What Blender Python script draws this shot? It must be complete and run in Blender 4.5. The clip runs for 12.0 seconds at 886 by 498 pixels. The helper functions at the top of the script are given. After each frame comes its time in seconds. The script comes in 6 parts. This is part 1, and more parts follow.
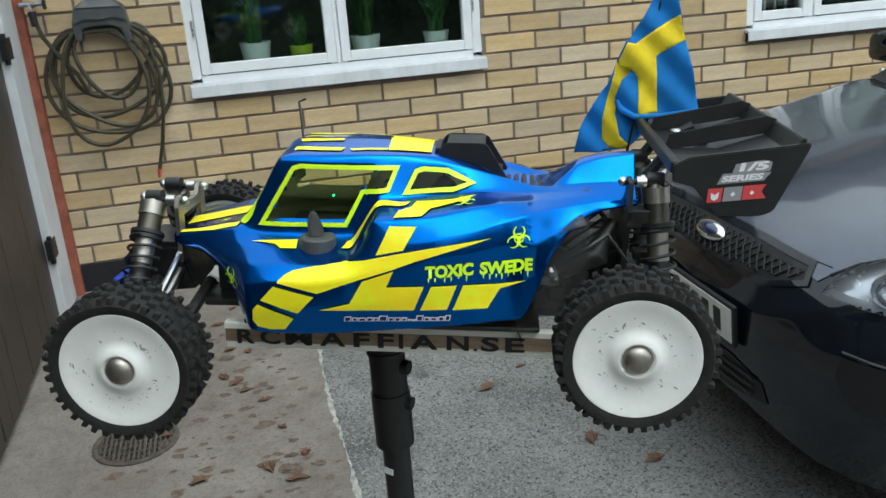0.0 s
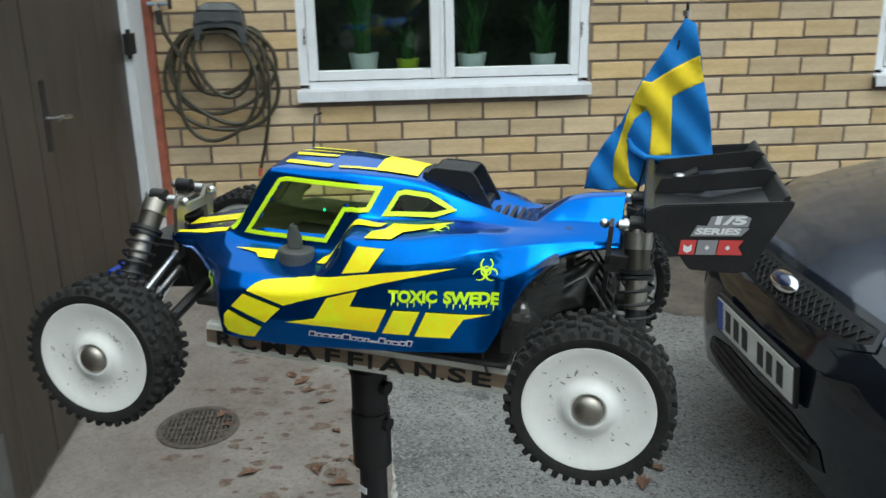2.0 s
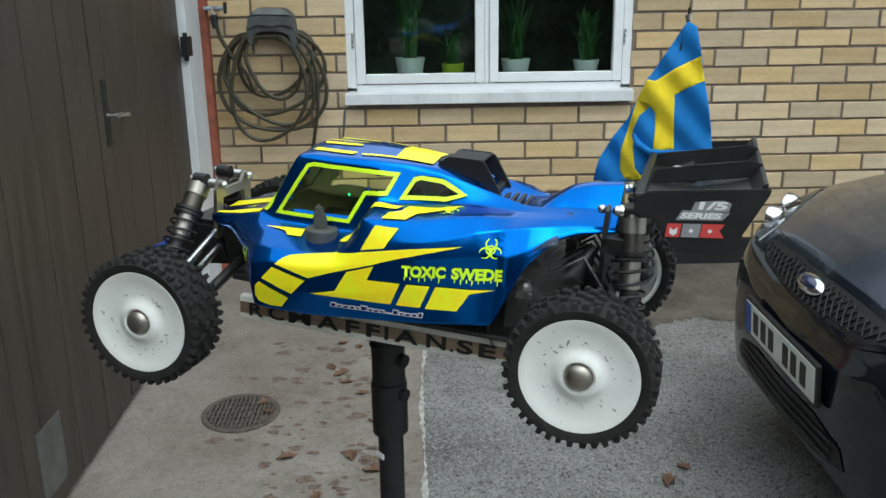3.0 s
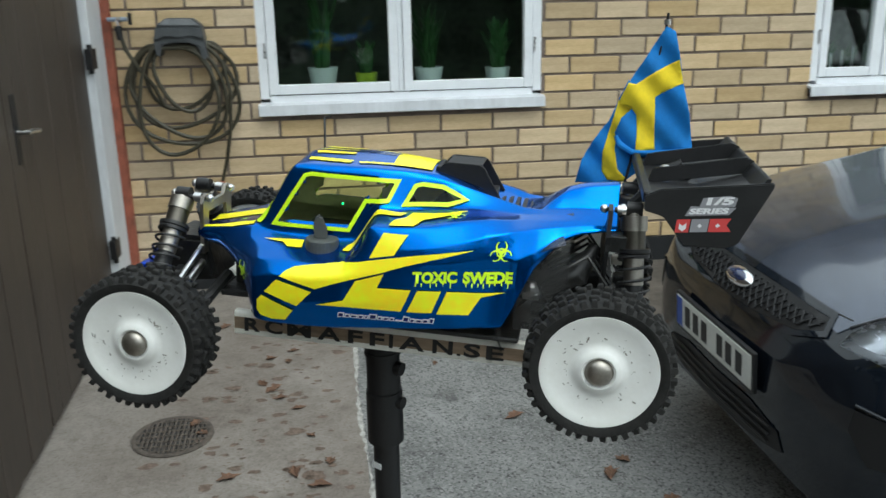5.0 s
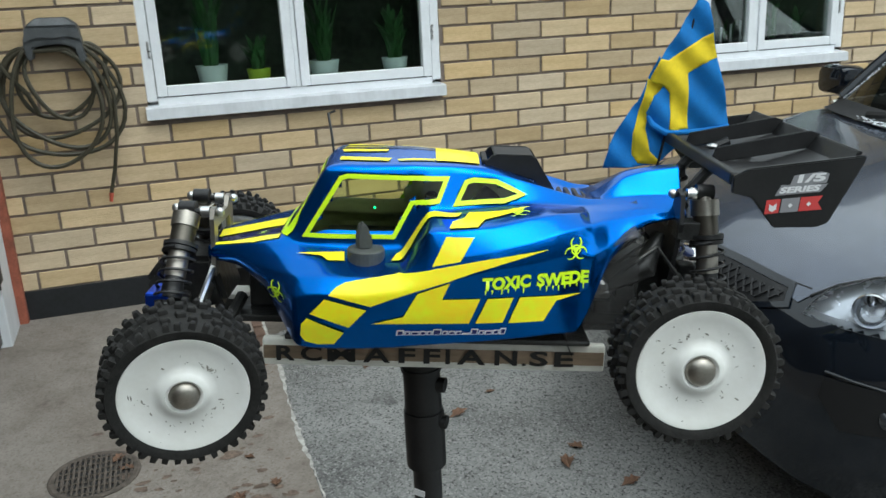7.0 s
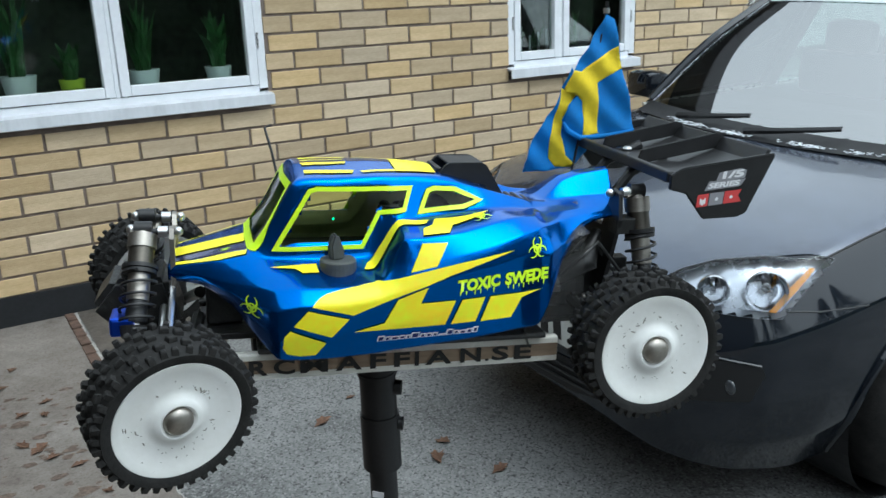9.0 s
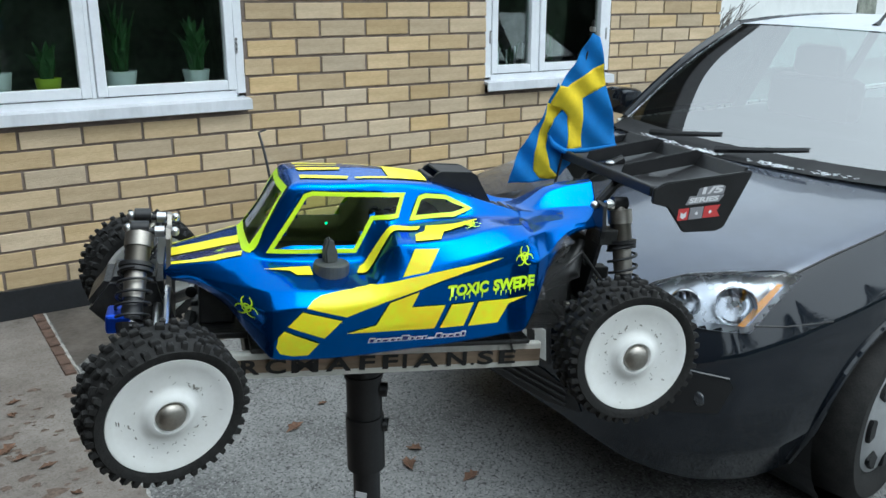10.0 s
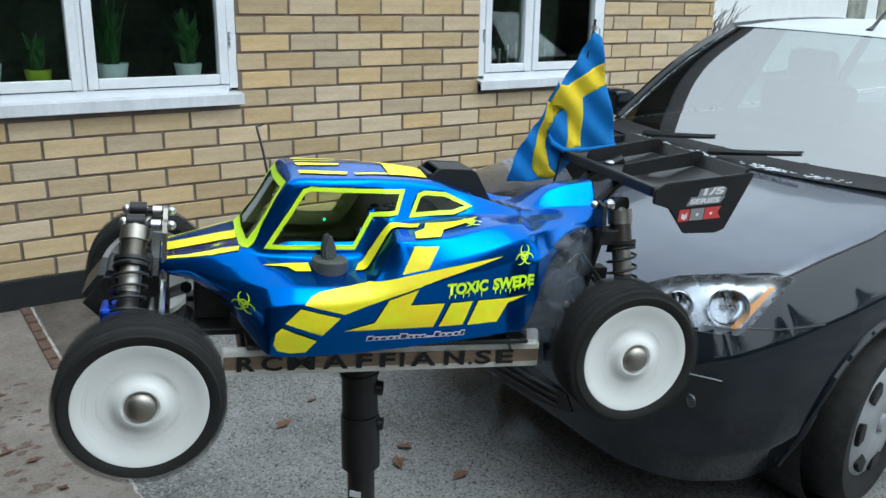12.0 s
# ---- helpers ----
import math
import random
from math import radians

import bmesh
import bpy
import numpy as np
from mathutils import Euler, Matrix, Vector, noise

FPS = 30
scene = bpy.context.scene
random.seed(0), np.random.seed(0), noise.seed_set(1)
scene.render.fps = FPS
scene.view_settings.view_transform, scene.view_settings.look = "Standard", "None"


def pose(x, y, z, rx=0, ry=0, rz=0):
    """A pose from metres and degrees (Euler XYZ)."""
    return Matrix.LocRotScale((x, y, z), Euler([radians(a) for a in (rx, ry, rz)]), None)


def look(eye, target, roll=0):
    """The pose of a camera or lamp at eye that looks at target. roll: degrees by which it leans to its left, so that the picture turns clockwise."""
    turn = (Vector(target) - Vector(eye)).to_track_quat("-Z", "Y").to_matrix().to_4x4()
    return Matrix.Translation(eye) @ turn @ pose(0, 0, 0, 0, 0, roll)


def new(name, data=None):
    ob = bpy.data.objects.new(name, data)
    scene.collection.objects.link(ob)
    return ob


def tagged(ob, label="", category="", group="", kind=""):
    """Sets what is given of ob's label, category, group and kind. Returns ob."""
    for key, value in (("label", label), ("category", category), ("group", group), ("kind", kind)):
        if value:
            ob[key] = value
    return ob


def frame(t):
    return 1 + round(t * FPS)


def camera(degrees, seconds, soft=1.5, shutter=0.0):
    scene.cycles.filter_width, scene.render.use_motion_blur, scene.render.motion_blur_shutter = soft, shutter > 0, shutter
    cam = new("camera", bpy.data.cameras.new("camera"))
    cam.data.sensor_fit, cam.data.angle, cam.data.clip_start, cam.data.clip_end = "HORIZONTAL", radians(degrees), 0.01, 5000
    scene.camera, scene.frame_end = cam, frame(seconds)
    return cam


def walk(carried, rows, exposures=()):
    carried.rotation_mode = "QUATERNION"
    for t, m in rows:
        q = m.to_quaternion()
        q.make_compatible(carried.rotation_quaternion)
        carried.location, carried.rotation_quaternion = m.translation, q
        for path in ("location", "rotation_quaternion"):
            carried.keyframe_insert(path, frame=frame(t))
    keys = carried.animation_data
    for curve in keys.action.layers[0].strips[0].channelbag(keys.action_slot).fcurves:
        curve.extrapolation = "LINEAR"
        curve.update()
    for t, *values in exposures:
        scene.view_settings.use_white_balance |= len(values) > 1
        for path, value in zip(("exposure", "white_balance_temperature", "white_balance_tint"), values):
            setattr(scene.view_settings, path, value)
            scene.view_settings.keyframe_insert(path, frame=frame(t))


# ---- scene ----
cam = camera(54.7, 12.0, shutter=0.5)
PATH = [
    (0, (0.188, -4.711, 1.558), (0.605, -2.861, 0.923), -4.3),
    (0.5, (0.214, -4.729, 1.554), (0.569, -2.866, 0.919), -3.7),
    (1, (0.25, -4.709, 1.541), (0.557, -2.838, 0.906), -2.5),
    (1.5, (0.324, -4.688, 1.547), (0.584, -2.803, 0.932), -1.3),
    (2, (0.377, -4.729, 1.558), (0.523, -2.822, 0.973), -1.1),
    (2.5, (0.425, -4.796, 1.551), (0.454, -2.881, 0.976), -0.8),
    (4.5, (0.348, -4.871, 1.558), (0.459, -2.949, 1.016), -1.6),
    (5, (0.265, -4.833, 1.551), (0.544, -2.931, 1.0), -1.1),
    (5.5, (0.185, -4.804, 1.548), (0.583, -2.927, 0.984), -0.8),
    (6, (0.117, -4.783, 1.545), (0.602, -2.928, 0.978), -0.6),
    (6.5, (0.081, -4.704, 1.533), (0.614, -2.862, 0.964), -1.8),
    (7, (0.042, -4.654, 1.538), (0.622, -2.829, 0.961), -2.8),
    (9, (-0.176, -4.605, 1.562), (0.827, -2.976, 0.978), -2.1),
    (9.5, (-0.2, -4.616, 1.564), (0.846, -3.011, 0.99), -1.1),
    (10, (-0.22, -4.618, 1.567), (0.849, -3.024, 1.005), -0.1),
    (10.5, (-0.225, -4.61, 1.566), (0.849, -3.019, 1.006), 0.4),
    (11, (-0.228, -4.607, 1.566), (0.848, -3.017, 1.004), 0.7),
    (11.5, (-0.225, -4.604, 1.564), (0.857, -3.019, 1.0), 0.7),
    (12, (-0.227, -4.601, 1.563), (0.864, -3.023, 0.998), 0.9),
]

# ---- light ----
world = bpy.data.worlds.new("overcast")
scene.world = world
world.use_nodes = True
_w = world.node_tree.nodes
_sky = _w.new("ShaderNodeTexSky")
_sky.sky_type, _sky.sun_disc = "NISHITA", False
_sky.sun_elevation, _sky.sun_rotation = radians(62), radians(153)
_sky.dust_density, _sky.air_density, _sky.ozone_density = 4.0, 1.0, 1.5
_grey = _w.new("ShaderNodeHueSaturation")
_grey.inputs["Saturation"].default_value = 0.3
world.node_tree.links.new(_sky.outputs[0], _grey.inputs["Color"])
_w["Background"].inputs[1].default_value = 0.15
_veil = _w.new("ShaderNodeMix")
_veil.data_type = "RGBA"
_veil.inputs[0].default_value = 0.6
_veil.inputs[7].default_value = (4.6, 4.85, 4.9, 1)
world.node_tree.links.new(_grey.outputs[0], _veil.inputs[6])
world.node_tree.links.new(_veil.outputs[2], _w["Background"].inputs[0])
sun_data = bpy.data.lights.new("sun", "SUN")
sun_data.energy, sun_data.angle, sun_data.color = 0.3, radians(45), (0.93, 1.0, 0.97)
sun = new("sun", sun_data)
sun.matrix_world = look((2.0, -4, 8.4), (0, 0, 0))

# ---- materials ----
def mat(name, color, rough=0.5, metal=0.0, var=0.0, scale=20.0, bump=0.0, bump_scale=60.0, coat=0.0,
        alpha=1.0, trans=0.0, ior=1.45, color2=None, island=0.0, spec=0.5, emit=0.0, stretch=(1, 1, 1)):
    """A procedural surface: base colour, mottling at two scales, relief."""
    m = bpy.data.materials.new(name)
    m.use_nodes = True
    n, l = m.node_tree.nodes, m.node_tree.links
    p = n["Principled BSDF"]
    p.inputs["Base Color"].default_value = (*color, 1)
    p.inputs["Roughness"].default_value, p.inputs["Metallic"].default_value = rough, metal
    p.inputs["Coat Weight"].default_value, p.inputs["Coat Roughness"].default_value = coat, 0.06
    p.inputs["Alpha"].default_value, p.inputs["IOR"].default_value = alpha, ior
    p.inputs["Transmission Weight"].default_value = trans
    p.inputs["Specular IOR Level"].default_value = spec
    if emit:
        p.inputs["Emission Color"].default_value = (*color, 1)
        p.inputs["Emission Strength"].default_value = emit
    co = n.new("ShaderNodeTexCoord")
    mp = n.new("ShaderNodeMapping")
    mp.inputs["Scale"].default_value = stretch
    l.new(co.outputs["Object"], mp.inputs[0])
    if var or color2:
        a, b = n.new("ShaderNodeTexNoise"), n.new("ShaderNodeTexNoise")
        a.inputs["Scale"].default_value, b.inputs["Scale"].default_value = scale, scale * 7
        a.inputs["Detail"].default_value, b.inputs["Detail"].default_value = 6, 4
        l.new(mp.outputs[0], a.inputs[0]), l.new(mp.outputs[0], b.inputs[0])
        add = n.new("ShaderNodeMath"); add.operation = "MULTIPLY_ADD"
        add.inputs[1].default_value = 0.5
        l.new(b.outputs[0], add.inputs[0]), l.new(a.outputs[0], add.inputs[2])
        ramp = n.new("ShaderNodeValToRGB")
        ramp.color_ramp.elements[0].position, ramp.color_ramp.elements[1].position = 0.52, 0.98
        c2 = color2 or tuple(min(1, c * (1 + var)) for c in color)
        c1 = color if color2 else tuple(c * (1 - var) for c in color)
        ramp.color_ramp.elements[0].color, ramp.color_ramp.elements[1].color = (*c1, 1), (*c2, 1)
        l.new(add.outputs[0], ramp.inputs[0])
        out = ramp.outputs[0]
        if island:
            oi = n.new("ShaderNodeObjectInfo")
            geo = n.new("ShaderNodeNewGeometry")
            s = n.new("ShaderNodeMath"); s.operation = "ADD"
            l.new(oi.outputs["Random"], s.inputs[0]), l.new(geo.outputs["Random Per Island"], s.inputs[1])
            fr = n.new("ShaderNodeMath"); fr.operation = "FRACT"
            l.new(s.outputs[0], fr.inputs[0])
            hsv = n.new("ShaderNodeHueSaturation")
            mr = n.new("ShaderNodeMapRange")
            mr.inputs[3].default_value, mr.inputs[4].default_value = 1 - island, 1 + island
            l.new(fr.outputs[0], mr.inputs[0]), l.new(mr.outputs[0], hsv.inputs["Value"])
            sq = n.new("ShaderNodeMath"); sq.operation = "MULTIPLY_ADD"
            sq.inputs[1].default_value, sq.inputs[2].default_value = 7.31, 0.2
            f2 = n.new("ShaderNodeMath"); f2.operation = "FRACT"
            l.new(fr.outputs[0], sq.inputs[0]), l.new(sq.outputs[0], f2.inputs[0])
            m2 = n.new("ShaderNodeMapRange")
            m2.inputs[3].default_value, m2.inputs[4].default_value = 0.78, 1.15
            l.new(f2.outputs[0], m2.inputs[0]), l.new(m2.outputs[0], hsv.inputs["Saturation"])
            l.new(out, hsv.inputs["Color"])
            out = hsv.outputs[0]
        l.new(out, p.inputs["Base Color"])
        rr = n.new("ShaderNodeMapRange")
        rr.inputs[3].default_value, rr.inputs[4].default_value = max(0.02, rough - 0.08), min(1, rough + 0.1)
        l.new(a.outputs[0], rr.inputs[0]), l.new(rr.outputs[0], p.inputs["Roughness"])
    if bump:
        t = n.new("ShaderNodeTexNoise")
        t.inputs["Scale"].default_value, t.inputs["Detail"].default_value = bump_scale, 8
        l.new(mp.outputs[0], t.inputs[0])
        bp = n.new("ShaderNodeBump")
        bp.inputs["Strength"].default_value, bp.inputs["Distance"].default_value = bump, 0.004
        l.new(t.outputs[0], bp.inputs["Height"]), l.new(bp.outputs[0], p.inputs["Normal"])
    return m


def ground_mat(name, base, light, dark, speck, speck_scale, stain):
    """Worn paving: speckled aggregate, broad patches, dark stains."""
    m = bpy.data.materials.new(name)
    m.use_nodes = True
    n, l = m.node_tree.nodes, m.node_tree.links
    p = n["Principled BSDF"]
    co = n.new("ShaderNodeTexCoord")

    def tex(scale, detail, rough=0.6):
        t = n.new("ShaderNodeTexNoise")
        t.inputs["Scale"].default_value, t.inputs["Detail"].default_value, t.inputs["Roughness"].default_value = scale, detail, rough
        l.new(co.outputs["Object"], t.inputs[0])
        return t.outputs[0]

    def ramp(src, lo, hi, a, b):
        r = n.new("ShaderNodeValToRGB")
        r.color_ramp.elements[0].position, r.color_ramp.elements[1].position = lo, hi
        r.color_ramp.elements[0].color, r.color_ramp.elements[1].color = (*a, 1), (*b, 1)
        l.new(src, r.inputs[0])
        return r.outputs[0]

    def mix(f, a, b):
        x = n.new("ShaderNodeMix"); x.data_type = "RGBA"
        l.new(f, x.inputs[0]), l.new(a, x.inputs[6]), l.new(b, x.inputs[7])
        return x.outputs[2]

    k, w = (0, 0, 0), (1, 1, 1)
    broad = ramp(tex(1.6, 5), 0.35, 0.65, base, light)
    vor = n.new("ShaderNodeTexVoronoi")
    vor.inputs["Scale"].default_value = speck_scale
    l.new(co.outputs["Object"], vor.inputs["Vector"])
    chips = ramp(vor.outputs["Color"], 0.55, 0.95, k, w)
    c = mix(ramp(tex(speck_scale * 0.8, 3), 0.42, 0.58, k, (speck,) * 3), broad, ramp(vor.outputs["Color"], 0.2, 0.8, dark, light))
    c = mix(ramp(tex(5.5, 8, 0.7), 0.5 + 0.14 * (1 - stain), 0.72, k, (0.75,) * 3), c, ramp(tex(30, 3), 0.3, 0.7, dark, base))
    l.new(c, p.inputs["Base Color"])
    p.inputs["Roughness"].default_value = 0.85
    bp = n.new("ShaderNodeBump")
    bp.inputs["Strength"].default_value, bp.inputs["Distance"].default_value = 0.5, 0.004
    l.new(tex(speck_scale * 0.9, 6), bp.inputs["Height"]), l.new(bp.outputs[0], p.inputs["Normal"])
    return m


M_BRICK = mat("yellow_brick", (0.455, 0.338, 0.192), 0.85, color2=(0.60, 0.460, 0.285), scale=9, bump=0.5, bump_scale=90, island=0.17, stretch=(0.5, 1, 2.5))
M_MORTAR = mat("mortar", (0.20, 0.16, 0.135), 0.95, var=0.25, scale=14, bump=0.6, bump_scale=150)
M_WHITE = mat("white_paint", (0.78, 0.80, 0.83), 0.4, var=0.05, scale=9, bump=0.06, bump_scale=40)
M_DIRTY_WHITE = mat("weathered_white_paint", (0.60, 0.62, 0.65), 0.5, var=0.12, scale=7, bump=0.1, bump_scale=40, stretch=(1, 1, 0.3))
def glass_mat(name, tint, gloss):
    """A thin pane: clear straight through, with a mirror-like sheen."""
    m = bpy.data.materials.new(name)
    m.use_nodes = True
    n, l = m.node_tree.nodes, m.node_tree.links
    n.remove(n["Principled BSDF"])
    tr, gl, mx, fr = n.new("ShaderNodeBsdfTransparent"), n.new("ShaderNodeBsdfGlossy"), n.new("ShaderNodeMixShader"), n.new("ShaderNodeFresnel")
    tr.inputs[0].default_value = (*tint, 1)
    gl.inputs["Roughness"].default_value = 0.02
    fr.inputs[0].default_value = gloss
    l.new(fr.outputs[0], mx.inputs[0]), l.new(tr.outputs[0], mx.inputs[1]), l.new(gl.outputs[0], mx.inputs[2])
    l.new(mx.outputs[0], n["Material Output"].inputs[0])
    return m


M_GLASS = glass_mat("window_glass", (0.85, 0.92, 0.88), 1.5)
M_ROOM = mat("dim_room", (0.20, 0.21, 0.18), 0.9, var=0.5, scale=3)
M_PLINTH = mat("black_plinth", (0.012, 0.013, 0.015), 0.8, var=0.3, scale=8, bump=0.3, bump_scale=50)
M_CONCRETE = ground_mat("worn_concrete", (0.165, 0.143, 0.124), (0.245, 0.223, 0.20), (0.062, 0.042, 0.032), 0.4, 120, 1.4)
M_ASPHALT = ground_mat("pale_asphalt", (0.080, 0.080, 0.079), (0.245, 0.245, 0.240), (0.026, 0.026, 0.026), 1.0, 130, 0.45)
M_DOOR = mat("dark_brown_boards", (0.030, 0.023, 0.019), 0.5, color2=(0.062, 0.050, 0.041), scale=3, bump=0.15, bump_scale=30, stretch=(6, 6, 0.5))
M_RED = mat("rust_red_paint", (0.25, 0.075, 0.045), 0.75, var=0.35, scale=14, bump=0.3, bump_scale=70)
M_HOSE = mat("dark_hose", (0.045, 0.04, 0.025), 0.5, var=0.3, scale=30)
M_GREYBOX = mat("grey_plastic", (0.07, 0.075, 0.08), 0.5, var=0.2, scale=20, bump=0.05)
M_STEEL = mat("steel", (0.62, 0.62, 0.62), 0.28, metal=1.0, var=0.12, scale=40)
M_ALU = mat("grey_aluminium", (0.36, 0.335, 0.30), 0.42, metal=1.0, var=0.15, scale=40)
M_BRONZE = mat("dark_bronze_anodised", (0.11, 0.10, 0.085), 0.38, metal=0.9, var=0.15, scale=40)
M_BLACK = mat("black_plastic", (0.012, 0.012, 0.013), 0.42, var=0.3, scale=30, bump=0.05, bump_scale=200)
M_GRIME = mat("oily_black", (0.02, 0.02, 0.02), 0.35, var=0.5, scale=60, bump=0.3, bump_scale=120)
M_RUBBER = mat("tyre_rubber", (0.009, 0.009, 0.009), 0.75, spec=0.3, color2=(0.024, 0.023, 0.022), scale=25, bump=0.35, bump_scale=120)
M_RIM = mat("white_rim_plastic", (0.70, 0.70, 0.67), 0.42, color2=(0.77, 0.775, 0.76), scale=16, bump=0.06, bump_scale=90)
M_DIRT = mat("dirt_specks", (0.24, 0.23, 0.20), 0.9, var=0.3)
M_BLUE = mat("blue_metallic_paint", (0.0005, 0.130, 0.52), 0.16, metal=1.0, coat=0.25, var=0.05, scale=6)
_n, _l = M_BLUE.node_tree.nodes, M_BLUE.node_tree.links
_flake, _both = _n.new("ShaderNodeBsdfPrincipled"), _n.new("ShaderNodeMixShader")
_flake.inputs["Base Color"].default_value, _flake.inputs["Metallic"].default_value, _flake.inputs["Roughness"].default_value = (0.0005, 0.085, 0.42, 1), 0.95, 0.48
_both.inputs[0].default_value = 0.27
_l.new(_n["Principled BSDF"].outputs[0], _both.inputs[1]), _l.new(_flake.outputs[0], _both.inputs[2])
_l.new(_both.outputs[0], _n["Material Output"].inputs[0])
M_NAVY = mat("dark_blue_paint", (0.006, 0.012, 0.12), 0.25, metal=0.3, coat=1.0)
M_INNER = mat("backed_shell_inside", (0.70, 0.74, 0.44), 0.6, var=0.12, scale=20)
M_YELLOW = mat("neon_yellow_paint", (0.86, 0.93, 0.012), 0.45, coat=0.25, color2=(0.98, 0.72, 0.008), scale=13)
M_LIME = mat("lime_paint", (0.66, 0.98, 0.015), 0.45, coat=0.2)
M_SMOKED = mat("smoky_clear_plastic", (0.05, 0.05, 0.05), 0.12, alpha=0.55, var=0.4, scale=20)
M_CAP = mat("grey_rubber_cap", (0.07, 0.075, 0.07), 0.6, var=0.2, scale=30, bump=0.08)
M_CLEAR = glass_mat("clear_plastic", (0.85, 0.92, 0.7), 1.3)
M_FLAGBLUE = mat("blue_cloth", (0.01, 0.17, 0.50), 0.8, var=0.12, scale=60, bump=0.25, bump_scale=900)
M_FLAGYEL = mat("yellow_cloth", (0.82, 0.62, 0.02), 0.8, var=0.08, scale=60, bump=0.25, bump_scale=900)
M_PLANK = mat("white_painted_aluminium", (0.66, 0.65, 0.60), 0.4, var=0.1, scale=25)
M_PLANKIN = mat("bare_grey_brown_metal", (0.25, 0.185, 0.13), 0.4, metal=0.3, var=0.3, scale=30, stretch=(0.2, 1, 1))
M_LETTER = mat("black_letter_film", (0.01, 0.01, 0.01), 0.5)
# bonnet copy of the car paint: sky sheen and thin frost lightened into the colour
M_BONNET = mat("sky_lightened_frosted_car_paint", (0.068, 0.080, 0.110), 0.22, metal=0.55, coat=1.0, var=0.2, scale=5, bump=0.04, bump_scale=400)
M_CARROOF = mat("frosted_roof_paint", (0.45, 0.47, 0.50), 0.5, var=0.12, scale=6, bump=0.08, bump_scale=400)
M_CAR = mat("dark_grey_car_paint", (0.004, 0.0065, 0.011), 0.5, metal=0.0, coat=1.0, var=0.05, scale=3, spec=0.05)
M_CARGLASS = glass_mat("car_glass", (0.50, 0.64, 0.60), 5.6)
M_CARLAMP = mat("dark_lamp_glass", (0.03, 0.034, 0.04), 0.08, coat=1.0, var=0.1)
M_CARBLACK = mat("car_black_trim", (0.008, 0.008, 0.009), 0.5, var=0.15, scale=30)
M_LENS = glass_mat("headlamp_lens", (0.95, 0.97, 1.0), 1.45)
M_CHROME = mat("chrome", (0.85, 0.86, 0.88), 0.08, metal=1.0)
M_AMBER = mat("amber_lens", (0.75, 0.30, 0.03), 0.2, coat=0.5)
M_PLATE = mat("plate_white", (0.62, 0.63, 0.60), 0.5, var=0.1, scale=12)
M_PLATEBLUE = mat("plate_blue", (0.02, 0.07, 0.35), 0.4)
M_HUBCAP = mat("silver_hubcap", (0.42, 0.43, 0.44), 0.4, metal=0.6, var=0.1)
M_POT = mat("white_glazed_pot", (0.78, 0.82, 0.85), 0.3, var=0.05)
M_LIMEPOT = mat("lime_green_pot", (0.45, 0.58, 0.05), 0.35)
M_LEAF = mat("house_plant_leaf", (0.035, 0.10, 0.03), 0.45, var=0.4, scale=30)
M_DEADLEAF = mat("dead_brown_leaf", (0.125, 0.068, 0.042), 0.8, var=0.45, scale=40, bump=0.3)
M_BLUEANOD = mat("blue_anodised", (0.02, 0.08, 0.6), 0.3, metal=0.9)
M_WHITEBAR = mat("sticker_white", (0.7, 0.7, 0.72), 0.4)
M_REDBAR = mat("sticker_red", (0.55, 0.06, 0.06), 0.4)
M_GREYBAR = mat("sticker_grey", (0.25, 0.25, 0.27), 0.4)
M_FROST = mat("frost", (0.8, 0.83, 0.86), 0.8, bump=0.5, bump_scale=300)
M_TREE = mat("bare_bark", (0.10, 0.085, 0.07), 0.9, var=0.3)
M_GRASS = mat("frosty_lawn", (0.20, 0.215, 0.19), 0.95, var=0.35, scale=3, bump=0.4)
M_RENDER = mat("white_render_wall", (0.62, 0.63, 0.63), 0.8, var=0.08, scale=2)
M_ROOF = mat("dark_roof", (0.08, 0.08, 0.085), 0.8, var=0.2, scale=5)

# ---- mesh helpers ----
def part(name, bm, material, parent=None, label="", m=None, smooth=False):
    me = bpy.data.meshes.new(name)
    bmesh.ops.recalc_face_normals(bm, faces=bm.faces[:])
    if smooth:
        for f in bm.faces:
            f.smooth = True
    bm.to_mesh(me)
    bm.free()
    me.materials.append(material)
    if smooth:
        me.set_sharp_from_angle(angle=radians(40))
    ob = new(name, me)
    ob.parent = parent
    if m is not None:
        ob.matrix_basis = m
    if label:
        tagged(ob, label)
    return ob


def thing(name, label, category, m=None, group=""):
    ob = new(name)
    if m is not None:
        ob.matrix_basis = m
    return tagged(ob, label, category, group)


def box(x0, x1, y0, y1, z0, z1, bevel=0.0, bm=None, m=None):
    bm = bm or bmesh.new()
    vs = bmesh.ops.create_cube(bm, size=1.0)["verts"]
    mm = Matrix.Translation(((x0 + x1) / 2, (y0 + y1) / 2, (z0 + z1) / 2)) @ Matrix.Diagonal((x1 - x0, y1 - y0, z1 - z0, 1))
    bmesh.ops.transform(bm, matrix=(m @ mm) if m is not None else mm, verts=vs)
    if bevel:
        es = list({e for v in vs for e in v.link_edges})
        bmesh.ops.bevel(bm, geom=es, offset=bevel, segments=2, affect="EDGES", profile=0.5)
    return bm


def cyl(p, q, r, r2=None, seg=16, bm=None):
    """A capped cylinder or cone from p to q."""
    bm = bm or bmesh.new()
    p, q = Vector(p), Vector(q)
    d = q - p
    m = Matrix.Translation((p + q) / 2) @ d.to_track_quat("Z", "Y").to_matrix().to_4x4()
    bmesh.ops.create_cone(bm, cap_ends=True, segments=seg, radius1=r, radius2=r if r2 is None else r2, depth=d.length, matrix=m)
    return bm


